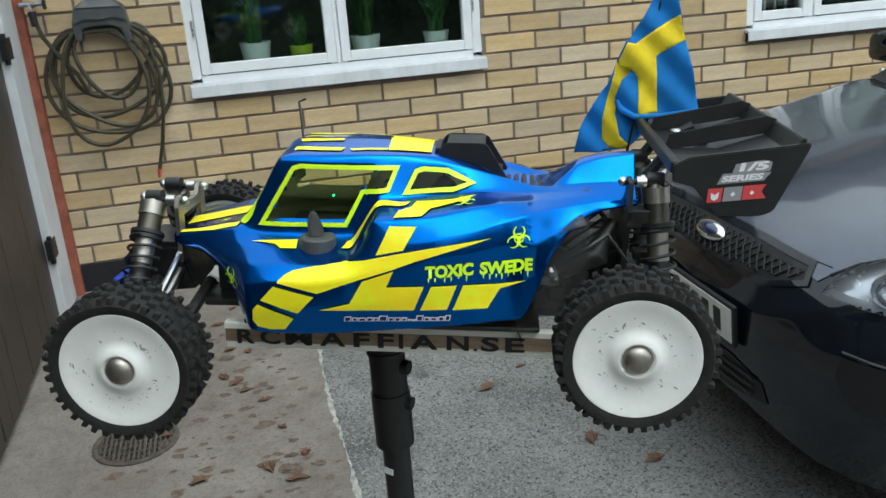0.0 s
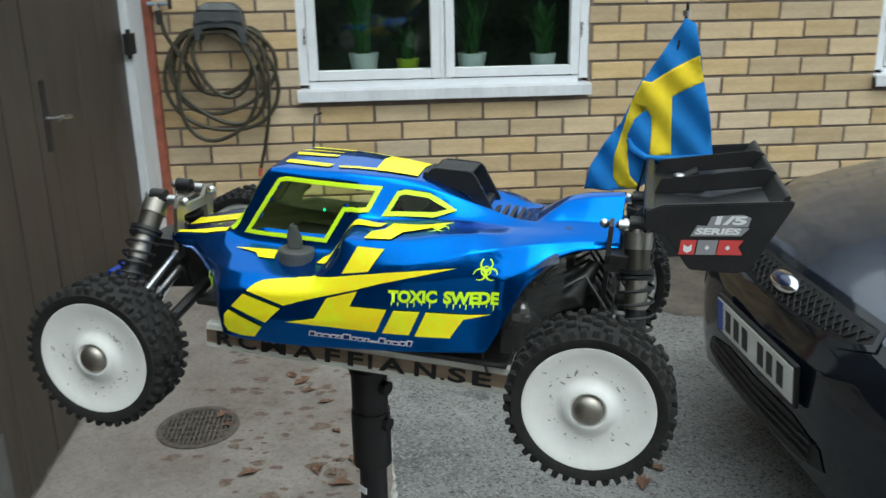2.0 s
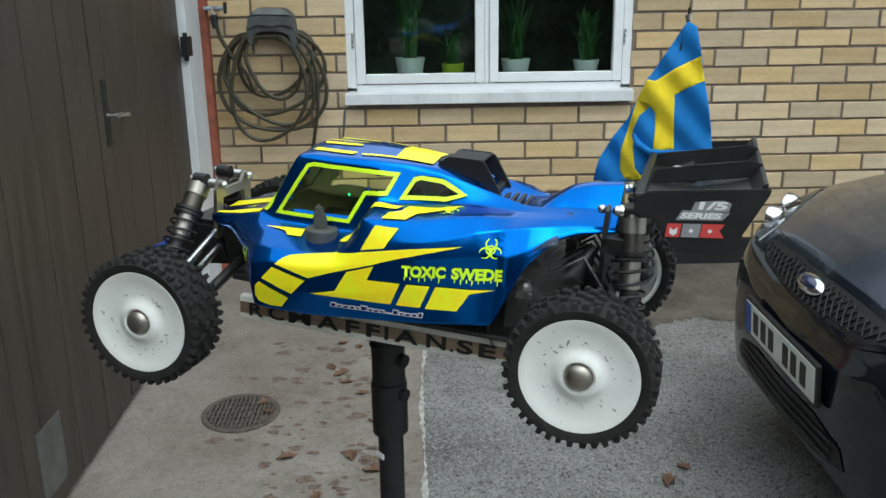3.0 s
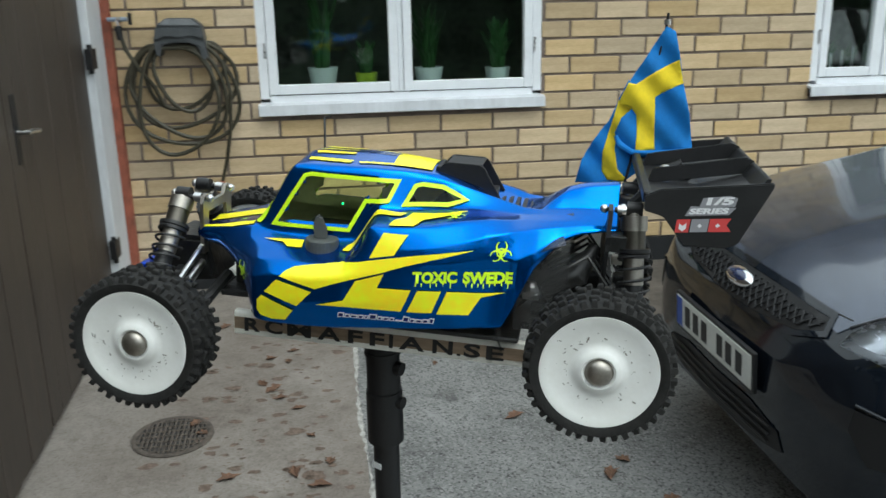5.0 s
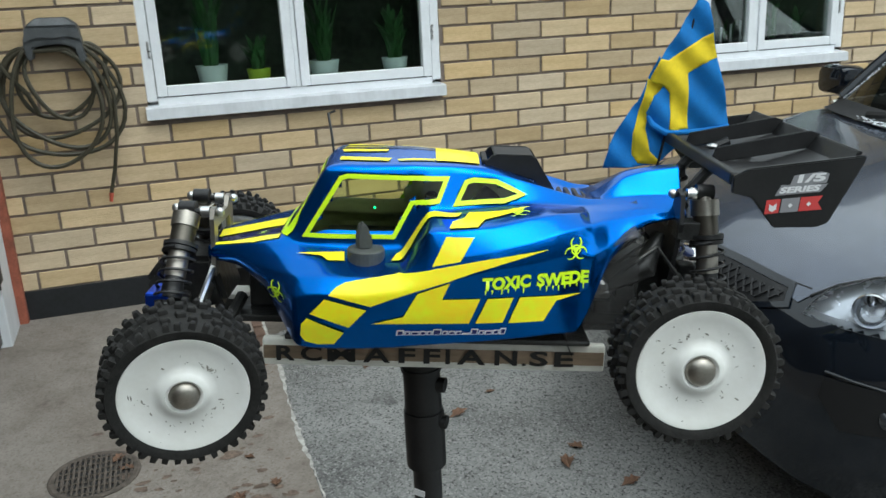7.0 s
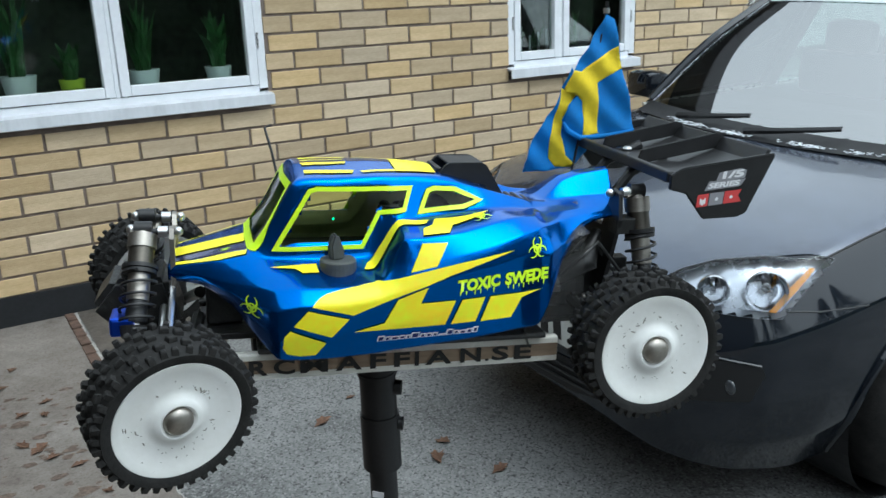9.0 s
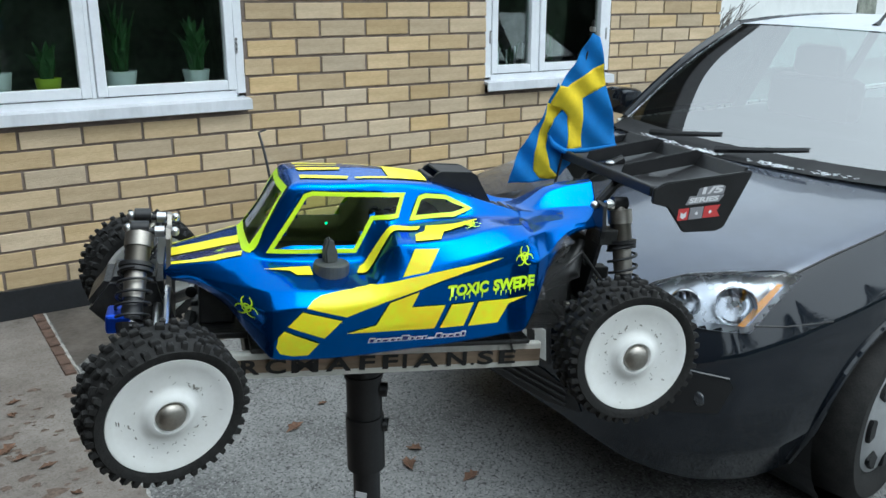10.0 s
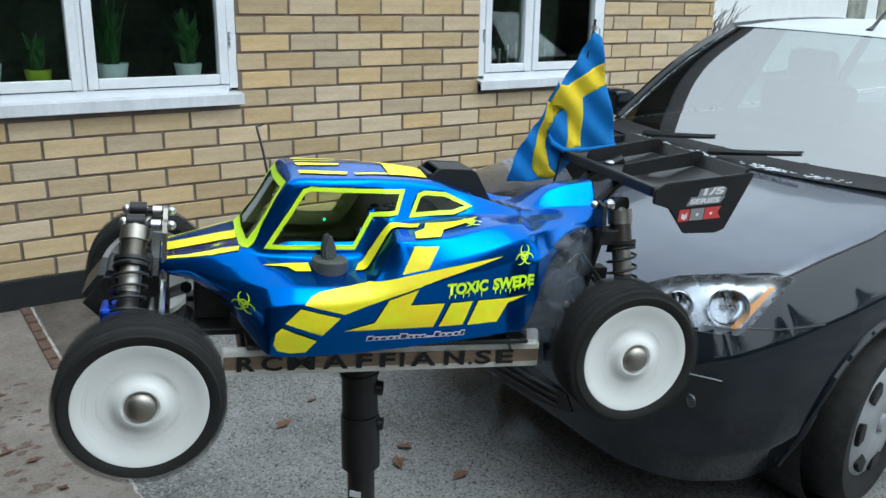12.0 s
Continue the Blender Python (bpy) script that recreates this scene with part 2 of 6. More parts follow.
def ball(c, r, bm=None, seg=12, s=(1, 1, 1)):
    bm = bm or bmesh.new()
    bmesh.ops.create_uvsphere(bm, u_segments=seg, v_segments=max(6, seg // 2), radius=r, matrix=Matrix.Translation(c) @ Matrix.Diagonal((*s, 1)))
    return bm


def tube(pts, r, seg=8, bm=None, closed=False):
    bm = bm or bmesh.new()
    pts = [Vector(p) for p in pts if p is not None]
    rings, n = [], len(pts)
    up = Vector((0.13, 0.21, 0.97))
    for i, p in enumerate(pts):
        a = pts[i - 1] if (i or closed) else p
        b = pts[(i + 1) % n] if (i < n - 1 or closed) else p
        d = (b - a).normalized()
        e1 = d.cross(up)
        if e1.length < 0.05:
            e1 = d.cross(Vector((1, 0, 0)))
        e1.normalize()
        e2 = d.cross(e1)
        rr = r[i] if isinstance(r, (list, tuple)) else r
        rings.append([bm.verts.new(p + rr * (math.cos(2 * math.pi * k / seg) * e1 + math.sin(2 * math.pi * k / seg) * e2)) for k in range(seg)])
    for i in range(n if closed else n - 1):
        A, B = rings[i], rings[(i + 1) % n]
        for k in range(seg):
            bm.faces.new((A[k], A[(k + 1) % seg], B[(k + 1) % seg], B[k]))
    if not closed:
        bm.faces.new(rings[0][::-1]), bm.faces.new(rings[-1])
    return bm


def lathe(profile, seg=48, bm=None):
    """Turn (radius, y) about the y axis."""
    bm = bm or bmesh.new()
    rings = []
    for r, y in profile:
        if r < 1e-5:
            rings.append([bm.verts.new((0, y, 0))])
        else:
            rings.append([bm.verts.new((r * math.cos(2 * math.pi * k / seg), y, r * math.sin(2 * math.pi * k / seg))) for k in range(seg)])
    for A, B in zip(rings, rings[1:]):
        for k in range(seg):
            j = (k + 1) % seg
            if len(A) == 1 and len(B) > 1:
                bm.faces.new((A[0], B[j], B[k]))
            elif len(B) == 1 and len(A) > 1:
                bm.faces.new((A[k], A[j], B[0]))
            elif len(A) > 1:
                bm.faces.new((A[k], A[j], B[j], B[k]))
    return bm


def prism(poly, y0, y1, bevel=0.0):
    """A flat plate: the outline (x, z), from y0 to y1."""
    bm = bmesh.new()
    f = bm.faces.new([bm.verts.new((x, y0, z)) for x, z in poly])
    ext = bmesh.ops.extrude_face_region(bm, geom=[f])
    bmesh.ops.translate(bm, vec=(0, y1 - y0, 0), verts=[v for v in ext["geom"] if isinstance(v, bmesh.types.BMVert)])
    if bevel:
        bmesh.ops.bevel(bm, geom=bm.edges[:], offset=bevel, segments=2, affect="EDGES")
    return bm


def inside(poly, x, y):
    c, j = False, len(poly) - 1
    for i in range(len(poly)):
        xi, yi = poly[i]
        xj, yj = poly[j]
        if (yi > y) != (yj > y) and x < (xj - xi) * (y - yi) / (yj - yi) + xi:
            c = not c
        j = i
    return c


def inset(poly, d):
    """The outline moved inwards by d (outwards if negative)."""
    n = len(poly)
    area = sum(poly[i - 1][0] * poly[i][1] - poly[i][0] * poly[i - 1][1] for i in range(n))
    s = 1 if area > 0 else -1
    out = []
    for i in range(n):
        a, b, c = Vector(poly[i - 1]), Vector(poly[i]), Vector(poly[(i + 1) % n])
        e, f = (b - a).normalized(), (c - b).normalized()
        n1, n2 = Vector((-e.y, e.x)) * s, Vector((-f.y, f.x)) * s
        k = max(0.35, 1 + n1.dot(n2))
        out.append(tuple(b + (n1 + n2) * (d / k)))
    return out


def fill(polys, step, surf, holes=(), thick=0.0):
    """Outlines in two dimensions, filled with small triangles and laid on the surface surf(a, b)."""
    from mathutils.geometry import delaunay_2d_cdt
    bm = bmesh.new()
    for poly in polys:
        pts, edges = [], []
        for ring in [poly] + [h for h in holes]:
            start = len(pts)
            dense = []
            for i in range(len(ring)):
                a, b = Vector(ring[i]), Vector(ring[(i + 1) % len(ring)])
                k = max(1, int((b - a).length / step))
                dense += [a.lerp(b, t / k) for t in range(k)]
            pts += dense
            edges += [(start + i, start + (i + 1) % len(dense)) for i in range(len(dense))]
        x0, x1 = min(p[0] for p in poly), max(p[0] for p in poly)
        y0, y1 = min(p[1] for p in poly), max(p[1] for p in poly)
        x = x0 + step
        while x < x1:
            y = y0 + step
            while y < y1:
                if inside(poly, x, y):
                    pts.append(Vector((x, y)))
                y += step
            x += step
        vs, _, fs, *_ = delaunay_2d_cdt(pts, edges, [], 0, 1e-6)
        keep = []
        for f in fs:
            cx, cy = sum(vs[i].x for i in f) / len(f), sum(vs[i].y for i in f) / len(f)
            if inside(poly, cx, cy) and not any(inside(h, cx, cy) for h in holes):
                keep.append(f)
        made = {}
        for f in keep:
            for i in f:
                if i not in made:
                    q = surf(vs[i].x, vs[i].y)
                    made[i] = bm.verts.new(q) if q is not None else None
            if all(made[i] is not None for i in f):
                bm.faces.new([made[i] for i in f])
    bmesh.ops.recalc_face_normals(bm, faces=bm.faces[:])
    return bm


def spline(vals, t, tense=0.38):
    """Catmull-Rom through rows of numbers at parameter t in [0, len-1]."""
    n = len(vals)
    i = min(int(t), n - 2)
    f = t - i
    p0, p1, p2, p3 = vals[max(i - 1, 0)], vals[i], vals[i + 1], vals[min(i + 2, n - 1)]
    k = tense
    out = []
    for a, b, c, d in zip(p0, p1, p2, p3):
        m1, m2 = k * (c - a), k * (d - b)
        f2, f3 = f * f, f * f * f
        out.append((2 * f3 - 3 * f2 + 1) * b + (f3 - 2 * f2 + f) * m1 + (-2 * f3 + 3 * f2) * c + (f3 - f2) * m2)
    return out


def loft(stations, per, across, mirror=True, tense=0.22):
    """A shell through stations (x, [(y, z), ...]) on the -y side, mirrored. Returns a bmesh of quads."""
    rows = [[x] + [c for p in prof for c in p] for x, prof in stations]
    bm = bmesh.new()
    n = len(rows)
    grid = []
    for i in range((n - 1) * per + 1):
        r = spline(rows, i / per, 0.30)
        prof = [(r[1 + 2 * k], r[2 + 2 * k]) for k in range((len(r) - 1) // 2)]
        line = []
        for j in range((len(prof) - 1) * across + 1):
            y, z = spline(prof, j / across, tense)
            line.append((r[0], y, z))
        if mirror:
            line += [(x, -y, z) for x, y, z in line[-2::-1]]
        grid.append([bm.verts.new(p) for p in line])
    for A, B in zip(grid, grid[1:]):
        for k in range(len(A) - 1):
            bm.faces.new((A[k], A[k + 1], B[k + 1], B[k]))
    bmesh.ops.recalc_face_normals(bm, faces=bm.faces[:])
    return bm


def cut(bm, test):
    bmesh.ops.delete(bm, geom=[f for f in bm.faces if test(f.calc_center_median())], context="FACES")


def tree_of(bm):
    from mathutils.bvhtree import BVHTree
    return BVHTree.FromBMesh(bm)


def onto(bvh, start, e1, e2, way, off):
    """A surface function: from start + a e1 + b e2 along way to the shell, off metres proud of it."""
    start, e1, e2, way = Vector(start), Vector(e1), Vector(e2), Vector(way).normalized()

    def surf(a, b):
        hit, nrm, *_ = bvh.ray_cast(start + a * e1 + b * e2, way)
        if hit is None:
            return None
        if nrm.dot(way) > 0:
            nrm = -nrm
        return hit + off * nrm - way * 0.0
    return surf


def letters(body, height, place, material, parent, name="lettering", extrude=0.0004, width=None, bold=0.03):
    """Words in the built-in font as a mesh; place(x, y) lays them."""
    cu = bpy.data.curves.new(name, "FONT")
    cu.body, cu.size, cu.extrude, cu.resolution_u, cu.offset = body, 1.0, 0.0, 3, bold
    ob = bpy.data.objects.new(name, cu)
    scene.collection.objects.link(ob)
    me = bpy.data.meshes.new_from_object(ob.evaluated_get(bpy.context.evaluated_depsgraph_get()))
    bpy.data.objects.remove(ob)
    xs, ys = [v.co.x for v in me.vertices], [v.co.y for v in me.vertices]
    sx = (width or (max(xs) - min(xs)) * height / max(ys)) / (max(xs) - min(xs))
    sy = height / (max(ys) - min(ys))
    for v in me.vertices:
        v.co = place((v.co.x - min(xs)) * sx, (v.co.y - min(ys)) * sy)
    me.materials.append(material)
    o = new(name, me)
    o.parent = parent
    return o

# ---- ground, wall and door ----
def gz(y):
    return 0.042 * y


def sheet(name, x0, x1, y0, y1, material, label, lift=0.0):
    bm = bmesh.new()
    nx, ny = 24, 24
    g = [[bm.verts.new((x0 + (x1 - x0) * i / nx, y0 + (y1 - y0) * j / ny, gz(max(-8, min(0, y0 + (y1 - y0) * j / ny))) + lift)) for j in range(ny + 1)] for i in range(nx + 1)]
    for i in range(nx):
        for j in range(ny):
            bm.faces.new((g[i][j], g[i + 1][j], g[i + 1][j + 1], g[i][j + 1]))
    ob = part(name, bm, material)
    return tagged(ob, label, "ground", kind="structure")


bm = box(-400, 400, -400, 400, -0.6, -0.36)
tagged(part("ground", bm, M_GRASS), "frosty grey-green ground out to the horizon", "ground", kind="structure")
sheet("road", 0.385, 24.0, -8.0, 0.06, M_ASPHALT, "pale worn asphalt driveway with coarse chippings")
sheet("pavement", -2.6, 0.385, -8.0, 0.06, M_CONCRETE, "worn pinkish concrete apron stained by dead leaves")
bm = bmesh.new()
edge_l, edge_r = [], []
for k in range(241):
    y = -6.0 * k / 240
    mid = 0.385 + 0.007 * math.sin(y * 5.1) + random.uniform(-0.0035, 0.0035)
    wide = max(0.0, 0.0065 + 0.004 * math.sin(y * 11 + 1) + random.uniform(-0.004, 0.004))
    edge_l.append(bm.verts.new((mid - wide, y, gz(y) + 0.0025)))
    edge_r.append(bm.verts.new((mid + wide, y, gz(y) + 0.0025)))
for k in range(240):
    bm.faces.new((edge_l[k], edge_l[k + 1], edge_r[k + 1], edge_r[k]))
tagged(part("trim_joint", bm, mat("pale_mortar_joint", (0.34, 0.33, 0.31), 0.95, var=0.4, scale=30)), "pale crumbling joint between concrete and asphalt", "joint", kind="structure")
bm = bmesh.new()
y = 0.0
while y > -0.75:
    box(0.33, 0.378, y - 0.11, y - 0.004, gz(y) - 0.02, gz(y) + 0.005, 0.003, bm=bm)
    y -= 0.115
tagged(part("trim_edging", bm, mat("dirty_red_clay", (0.105, 0.066, 0.050), 0.85, var=0.4, scale=25, bump=0.3)), "short row of red edging bricks by the wall", "edging", kind="structure")

bm = bmesh.new()
near_edge, far_edge = [], []
for k in range(161):
    x = .392 + 4.2 * k / 160
    reach = -.78 + .10 * math.sin(x * 3.1) + .05 * math.sin(x * 11.3 + 1) + random.uniform(-.025, .025)
    near_edge.append(bm.verts.new((x, reach, gz(reach) + .0028)))
    far_edge.append(bm.verts.new((x, -.002, gz(-.002) + .0028)))
for k in range(160):
    bm.faces.new((near_edge[k], near_edge[k + 1], far_edge[k + 1], far_edge[k]))
tagged(part("trim_soil", bm, mat("damp_soil_film", (0.050, 0.043, 0.036), 0.9, color2=(0.120, 0.103, 0.088), scale=5, bump=0.5, bump_scale=70)), "damp brown soil washed over the asphalt by the wall", "soil", kind="structure")

WIN = ((-0.019, 1.56, 0.758, 2), (3.215, 4.335, 3.662, 2))
Z0, Z1 = 0.965, 2.25
WALL_X0, WALL_X1, WALL_TOP = -0.80, 5.53, 2.45


bm = bmesh.new()
xs = [WALL_X0 - 3.0, WIN[0][0], WIN[0][1], WIN[1][0], WIN[1][1], WALL_X1 - 0.007]
for i in range(len(xs) - 1):
    if i in (1, 3):
        box(xs[i], xs[i + 1], 0.007, 0.25, -0.1, Z0, bm=bm)
        box(xs[i], xs[i + 1], 0.007, 0.25, Z1, WALL_TOP, bm=bm)
    else:
        box(xs[i], xs[i + 1], 0.007, 0.25, -0.1, WALL_TOP, bm=bm)
wall = tagged(part("wall_north", bm, M_MORTAR), "yellow brick house wall with brown-grey mortar joints", "wall", kind="structure")
bm = box(WALL_X0 + 0.02, WALL_X1 + 0.004, -0.006, 0.006, -0.2, 0.150, 0.003)
tagged(part("baseboard_plinth", bm, M_PLINTH), "black painted plinth along the foot of the wall", "plinth", kind="structure")
tagged(part("roof", box(WALL_X0 - 3.2, WALL_X1 + 0.5, -0.42, 7.0, WALL_TOP, WALL_TOP + 0.24, 0.02), M_ROOF), "dark eaves over the brick wall", "roof", kind="structure")
tagged(part("wall_east", box(WALL_X1 - 0.25, WALL_X1 - 0.008, 0.25, 6.5, -0.1, WALL_TOP), M_MORTAR), "yellow brick end wall of the house", "wall", kind="structure")


def brick_spans(j):
    """The bricks of course j, as (x0, x1), cut at openings and ends."""
    z = 0.15 + 0.1 * (j + 0.5)
    off = 0.0 if j % 2 == 1 else 0.15
    x = 1.575 - 0.3 * 10 + off
    spans = []
    while x < WALL_X1:
        a, b = max(x + 0.0075, WALL_X0 + 0.005), min(x + 0.2925, WALL_X1)
        if b - a > 0.02:
            segs = [(a, b)]
            if Z0 - 0.03 < z < Z1 + 0.03:
                for wa, wb, *_ in WIN:
                    nxt = []
                    for s, e in segs:
                        if e <= wa or s >= wb:
                            nxt.append((s, e))
                        else:
                            if wa - s > 0.02:
                                nxt.append((s, wa))
                            if e - wb > 0.02:
                                nxt.append((wb, e))
                    segs = nxt
            spans += segs
        x += 0.3
    return spans, z


brick_meshes = {}


def brick_mesh(w, variant):
    key = (round(w, 3), variant)
    if key not in brick_meshes:
        rnd = random.Random(hash(key) % 1000 + variant)
        bm = box(-w / 2, w / 2, -0.002, 0.05, -0.0425, 0.0425, 0.0025)
        for v in bm.verts:
            v.co += Vector((rnd.uniform(-1, 1) * 0.0014, rnd.uniform(-1, 1) * 0.0008, rnd.uniform(-1, 1) * 0.0014))
        me = bpy.data.meshes.new("brick")
        bmesh.ops.recalc_face_normals(bm, faces=bm.faces[:])
        bm.to_mesh(me)
        bm.free()
        me.materials.append(M_BRICK)
        brick_meshes[key] = me
    return brick_meshes[key]


def build_bricks():
    rest = bmesh.new()
    count = 0
    for j in range(23):
        spans, z = brick_spans(j)
        for a, b in spans:
            if j < 15 and -0.8 < a and b < 5.0 and count < 300:
                ob = new("brick", brick_mesh(b - a, (j * 7 + count) % 3))
                ob.parent = wall
                ob.matrix_basis = pose((a + b) / 2 + random.uniform(-1, 1) * 0.001, random.uniform(-1, 1) * 0.0015, z + random.uniform(-1, 1) * 0.0012,
                                       random.uniform(-.4, .4), random.uniform(-.25, .25), random.uniform(-.3, .3))
                count += 1
            else:
                box(a, b, -0.002 + random.uniform(-1, 1) * 0.0015, 0.05, z - 0.0425, z + 0.0425, bm=rest)
    ob = part("bricks_above", rest, M_BRICK, wall)
    tagged(ob, kind="stuff")
    end = bmesh.new()
    for j in range(23):
        for k in range(20):
            y = 0.06 + 0.3 * k + (0.15 if j % 2 else 0)
            box(WALL_X1 - 0.05, WALL_X1 + 0.002, y + 0.0075, y + 0.2925, 0.1575 + 0.1 * j, 0.2425 + 0.1 * j, bm=end)
    tagged(part("bricks_end", end, M_BRICK, bpy.data.objects["wall_east"]), kind="stuff")


def window(name, a, b, c):
    """A white two-casement window from a to b with the middle post at c, and its metal sill."""
    w = thing(name, "white painted double casement window with a white metal sill", "window", pose(0, 0, 0))
    tagged(w, kind="structure")
    y0, y1 = 0.004, 0.075
    fz = 1.062
    for nm, (x0, x1, z0, z1) in dict(jamb_a=(a, a + 0.05, fz, Z1), jamb_b=(b - 0.05, b, fz, Z1), head=(a + 0.05, b - 0.05, Z1 - 0.05, Z1), sill_rail=(a + 0.05, b - 0.05, fz - 0.035, fz + 0.018), post=(c - 0.012, c + 0.012, fz + 0.018, Z1 - 0.05)).items():
        part("window_frame", box(x0, x1, y0 + (0.004 if nm in ("head", "sill_rail", "post") else 0), y1, z0, z1, 0.004), M_WHITE, w)
    for x0, x1 in ((a + 0.052, c - 0.014), (c + 0.014, b - 0.052)):
        s = part("casement", box(x0, x0 + 0.05, y0 - 0.006, 0.055, fz + 0.022, Z1 - 0.054, 0.005), M_WHITE, w)
        bm = box(x1 - 0.05, x1, y0 - 0.006, 0.055, fz + 0.022, Z1 - 0.054, 0.005)
        box(x0 + 0.05, x1 - 0.05, y0 - 0.004, 0.053, fz + 0.022, fz + 0.075, 0.005, bm=bm)
        box(x0 + 0.05, x1 - 0.05, y0 - 0.004, 0.053, Z1 - 0.11, Z1 - 0.054, 0.005, bm=bm)
        part("casement_rail", bm, M_WHITE, s)
        g = part("pane", box(x0 + 0.045, x1 - 0.045, 0.03, 0.036, fz + 0.07, Z1 - 0.1), M_GLASS, s)
        g.visible_shadow = False
        part("gasket", box(x0 + 0.03, x1 - 0.03, y0 + 0.006, y0 + 0.02, fz + 0.008, fz + 0.026), M_BLACK, s)
        xh = x0 - 0.012 if x0 < c - 0.1 else x1 + 0.012
        part("hinge", cyl((xh, y0 - 0.004, fz + 0.22), (xh, y0 - 0.004, fz + 0.30), 0.007), M_STEEL, s)
    bm = bmesh.new()
    prof = [(0.05, 1.048), (-0.004, 1.040), (-0.050, 1.032), (-0.054, 0.978), (-0.046, 0.974), (-0.04, 1.02), (0.05, 1.03)]
    A = [bm.verts.new((a - 0.012, y, z)) for y, z in prof]
    B = [bm.verts.new((b + 0.012, y, z)) for y, z in prof]
    for k in range(len(prof)):
        q = (k + 1) % len(prof)
        bm.faces.new((A[k], A[q], B[q], B[k]))
    bm.faces.new(A), bm.faces.new(B[::-1])
    part("window_sill", bm, M_DIRTY_WHITE, w, "weathered white metal sill")
    part("reveal", box(a + 0.01, b - 0.01, 0.08, 0.32, 1.04, 1.07, 0.004), M_WHITE, w, "white inner window board")
    return w


window("window_1", *WIN[0][:3])
window("window_2", *WIN[1][:3])
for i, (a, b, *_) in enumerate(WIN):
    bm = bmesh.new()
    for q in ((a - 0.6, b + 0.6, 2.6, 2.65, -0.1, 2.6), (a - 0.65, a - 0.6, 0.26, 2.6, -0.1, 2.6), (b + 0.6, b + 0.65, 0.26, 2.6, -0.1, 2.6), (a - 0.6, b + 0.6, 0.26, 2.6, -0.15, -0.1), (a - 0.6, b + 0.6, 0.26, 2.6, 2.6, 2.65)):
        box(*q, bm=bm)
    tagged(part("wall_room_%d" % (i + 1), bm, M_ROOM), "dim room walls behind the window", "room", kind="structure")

# door wall on the left: dark boarded doors, white jamb, red edge strip
DX = -0.83
tagged(part("wall_west", box(DX - 0.30, DX - 0.06, -7.5, -0.02, -0.3, 2.75), M_DOOR), "dark brown boarded garage wall", "wall", kind="structure")
tagged(part("trim_red_strip", box(-0.812, -0.752, -0.05, 0.02, -0.05, 2.6, 0.008), M_RED), "rust-red painted edge strip at the wall's end", "strip", kind="structure")
tagged(part("trim_door_jamb", box(DX - 0.06, -0.792, -0.33, -0.052, -0.06, 2.5, 0.004), M_DIRTY_WHITE), "white painted door jamb with dark hinges", "jamb", kind="structure")


def side_door(y0, y1, name, handle):
    d = thing(name, "dark brown boarded door, closed, in the garage wall", "door", pose(0, 0, 0))
    tagged(d, kind="structure")
    n = 9
    for i in range(n):
        a, b = y0 + (y1 - y0) * i / n, y0 + (y1 - y0) * (i + 1) / n
        part("plank", box(DX - 0.055, DX + random.uniform(-.002, .002), a + 0.001, b - 0.001, gz(a) + 0.03, 2.3, 0.0015), M_DOOR, d)
    if handle is not None:
        h = part("door_handle", cyl((DX, handle, 1.12), (DX + 0.05, handle, 1.12), 0.009), M_STEEL, d, "worn steel lever handle")
        bm = tube([(DX + 0.045, handle, 1.12), (DX + 0.05, handle + 0.03, 1.121), (DX + 0.05, handle + 0.11, 1.112)], 0.009)
        part("lever", bm, M_STEEL, h)
        part("door_plate", box(DX - 0.002, DX + 0.004, handle - 0.025, handle + 0.025, 1.0, 1.26, 0.002), M_CARBLACK, d)
    return d


d1 = side_door(-1.55, -0.335, "door_1", -1.46)
for z in (0.35, 1.32, 2.1):
    bm = cyl((-0.80, -0.34, z - 0.07), (-0.80, -0.34, z + 0.07), 0.012)
    box(-0.822, -0.79, -0.36, -0.25, z - 0.05, z + 0.05, 0.002, bm=bm)
    part("hinge", bm, M_CARBLACK, d1, "black steel hinge")
d2 = side_door(-2.75, -1.565, "door_2", None)
side_door(-3.95, -2.76, "door_3", None)
side_door(-5.15, -3.96, "door_4", None)
part("patch", box(DX - 0.001, DX + 0.004, -2.40, -2.22, 0.0, 0.24, 0.001), mat("pale_patch", (0.085, 0.085, 0.08), 0.6, var=0.3, scale=20), d2, "pale worn patch low on the door")

# ---- the model buggy on its stand ----
BUGGY = pose(0.374, -3.514, 1.076, 0, 4.4, -17.97)
buggy = thing("model_buggy", "large blue and neon yellow radio-controlled off-road buggy on a pole stand", "model car", BUGGY)

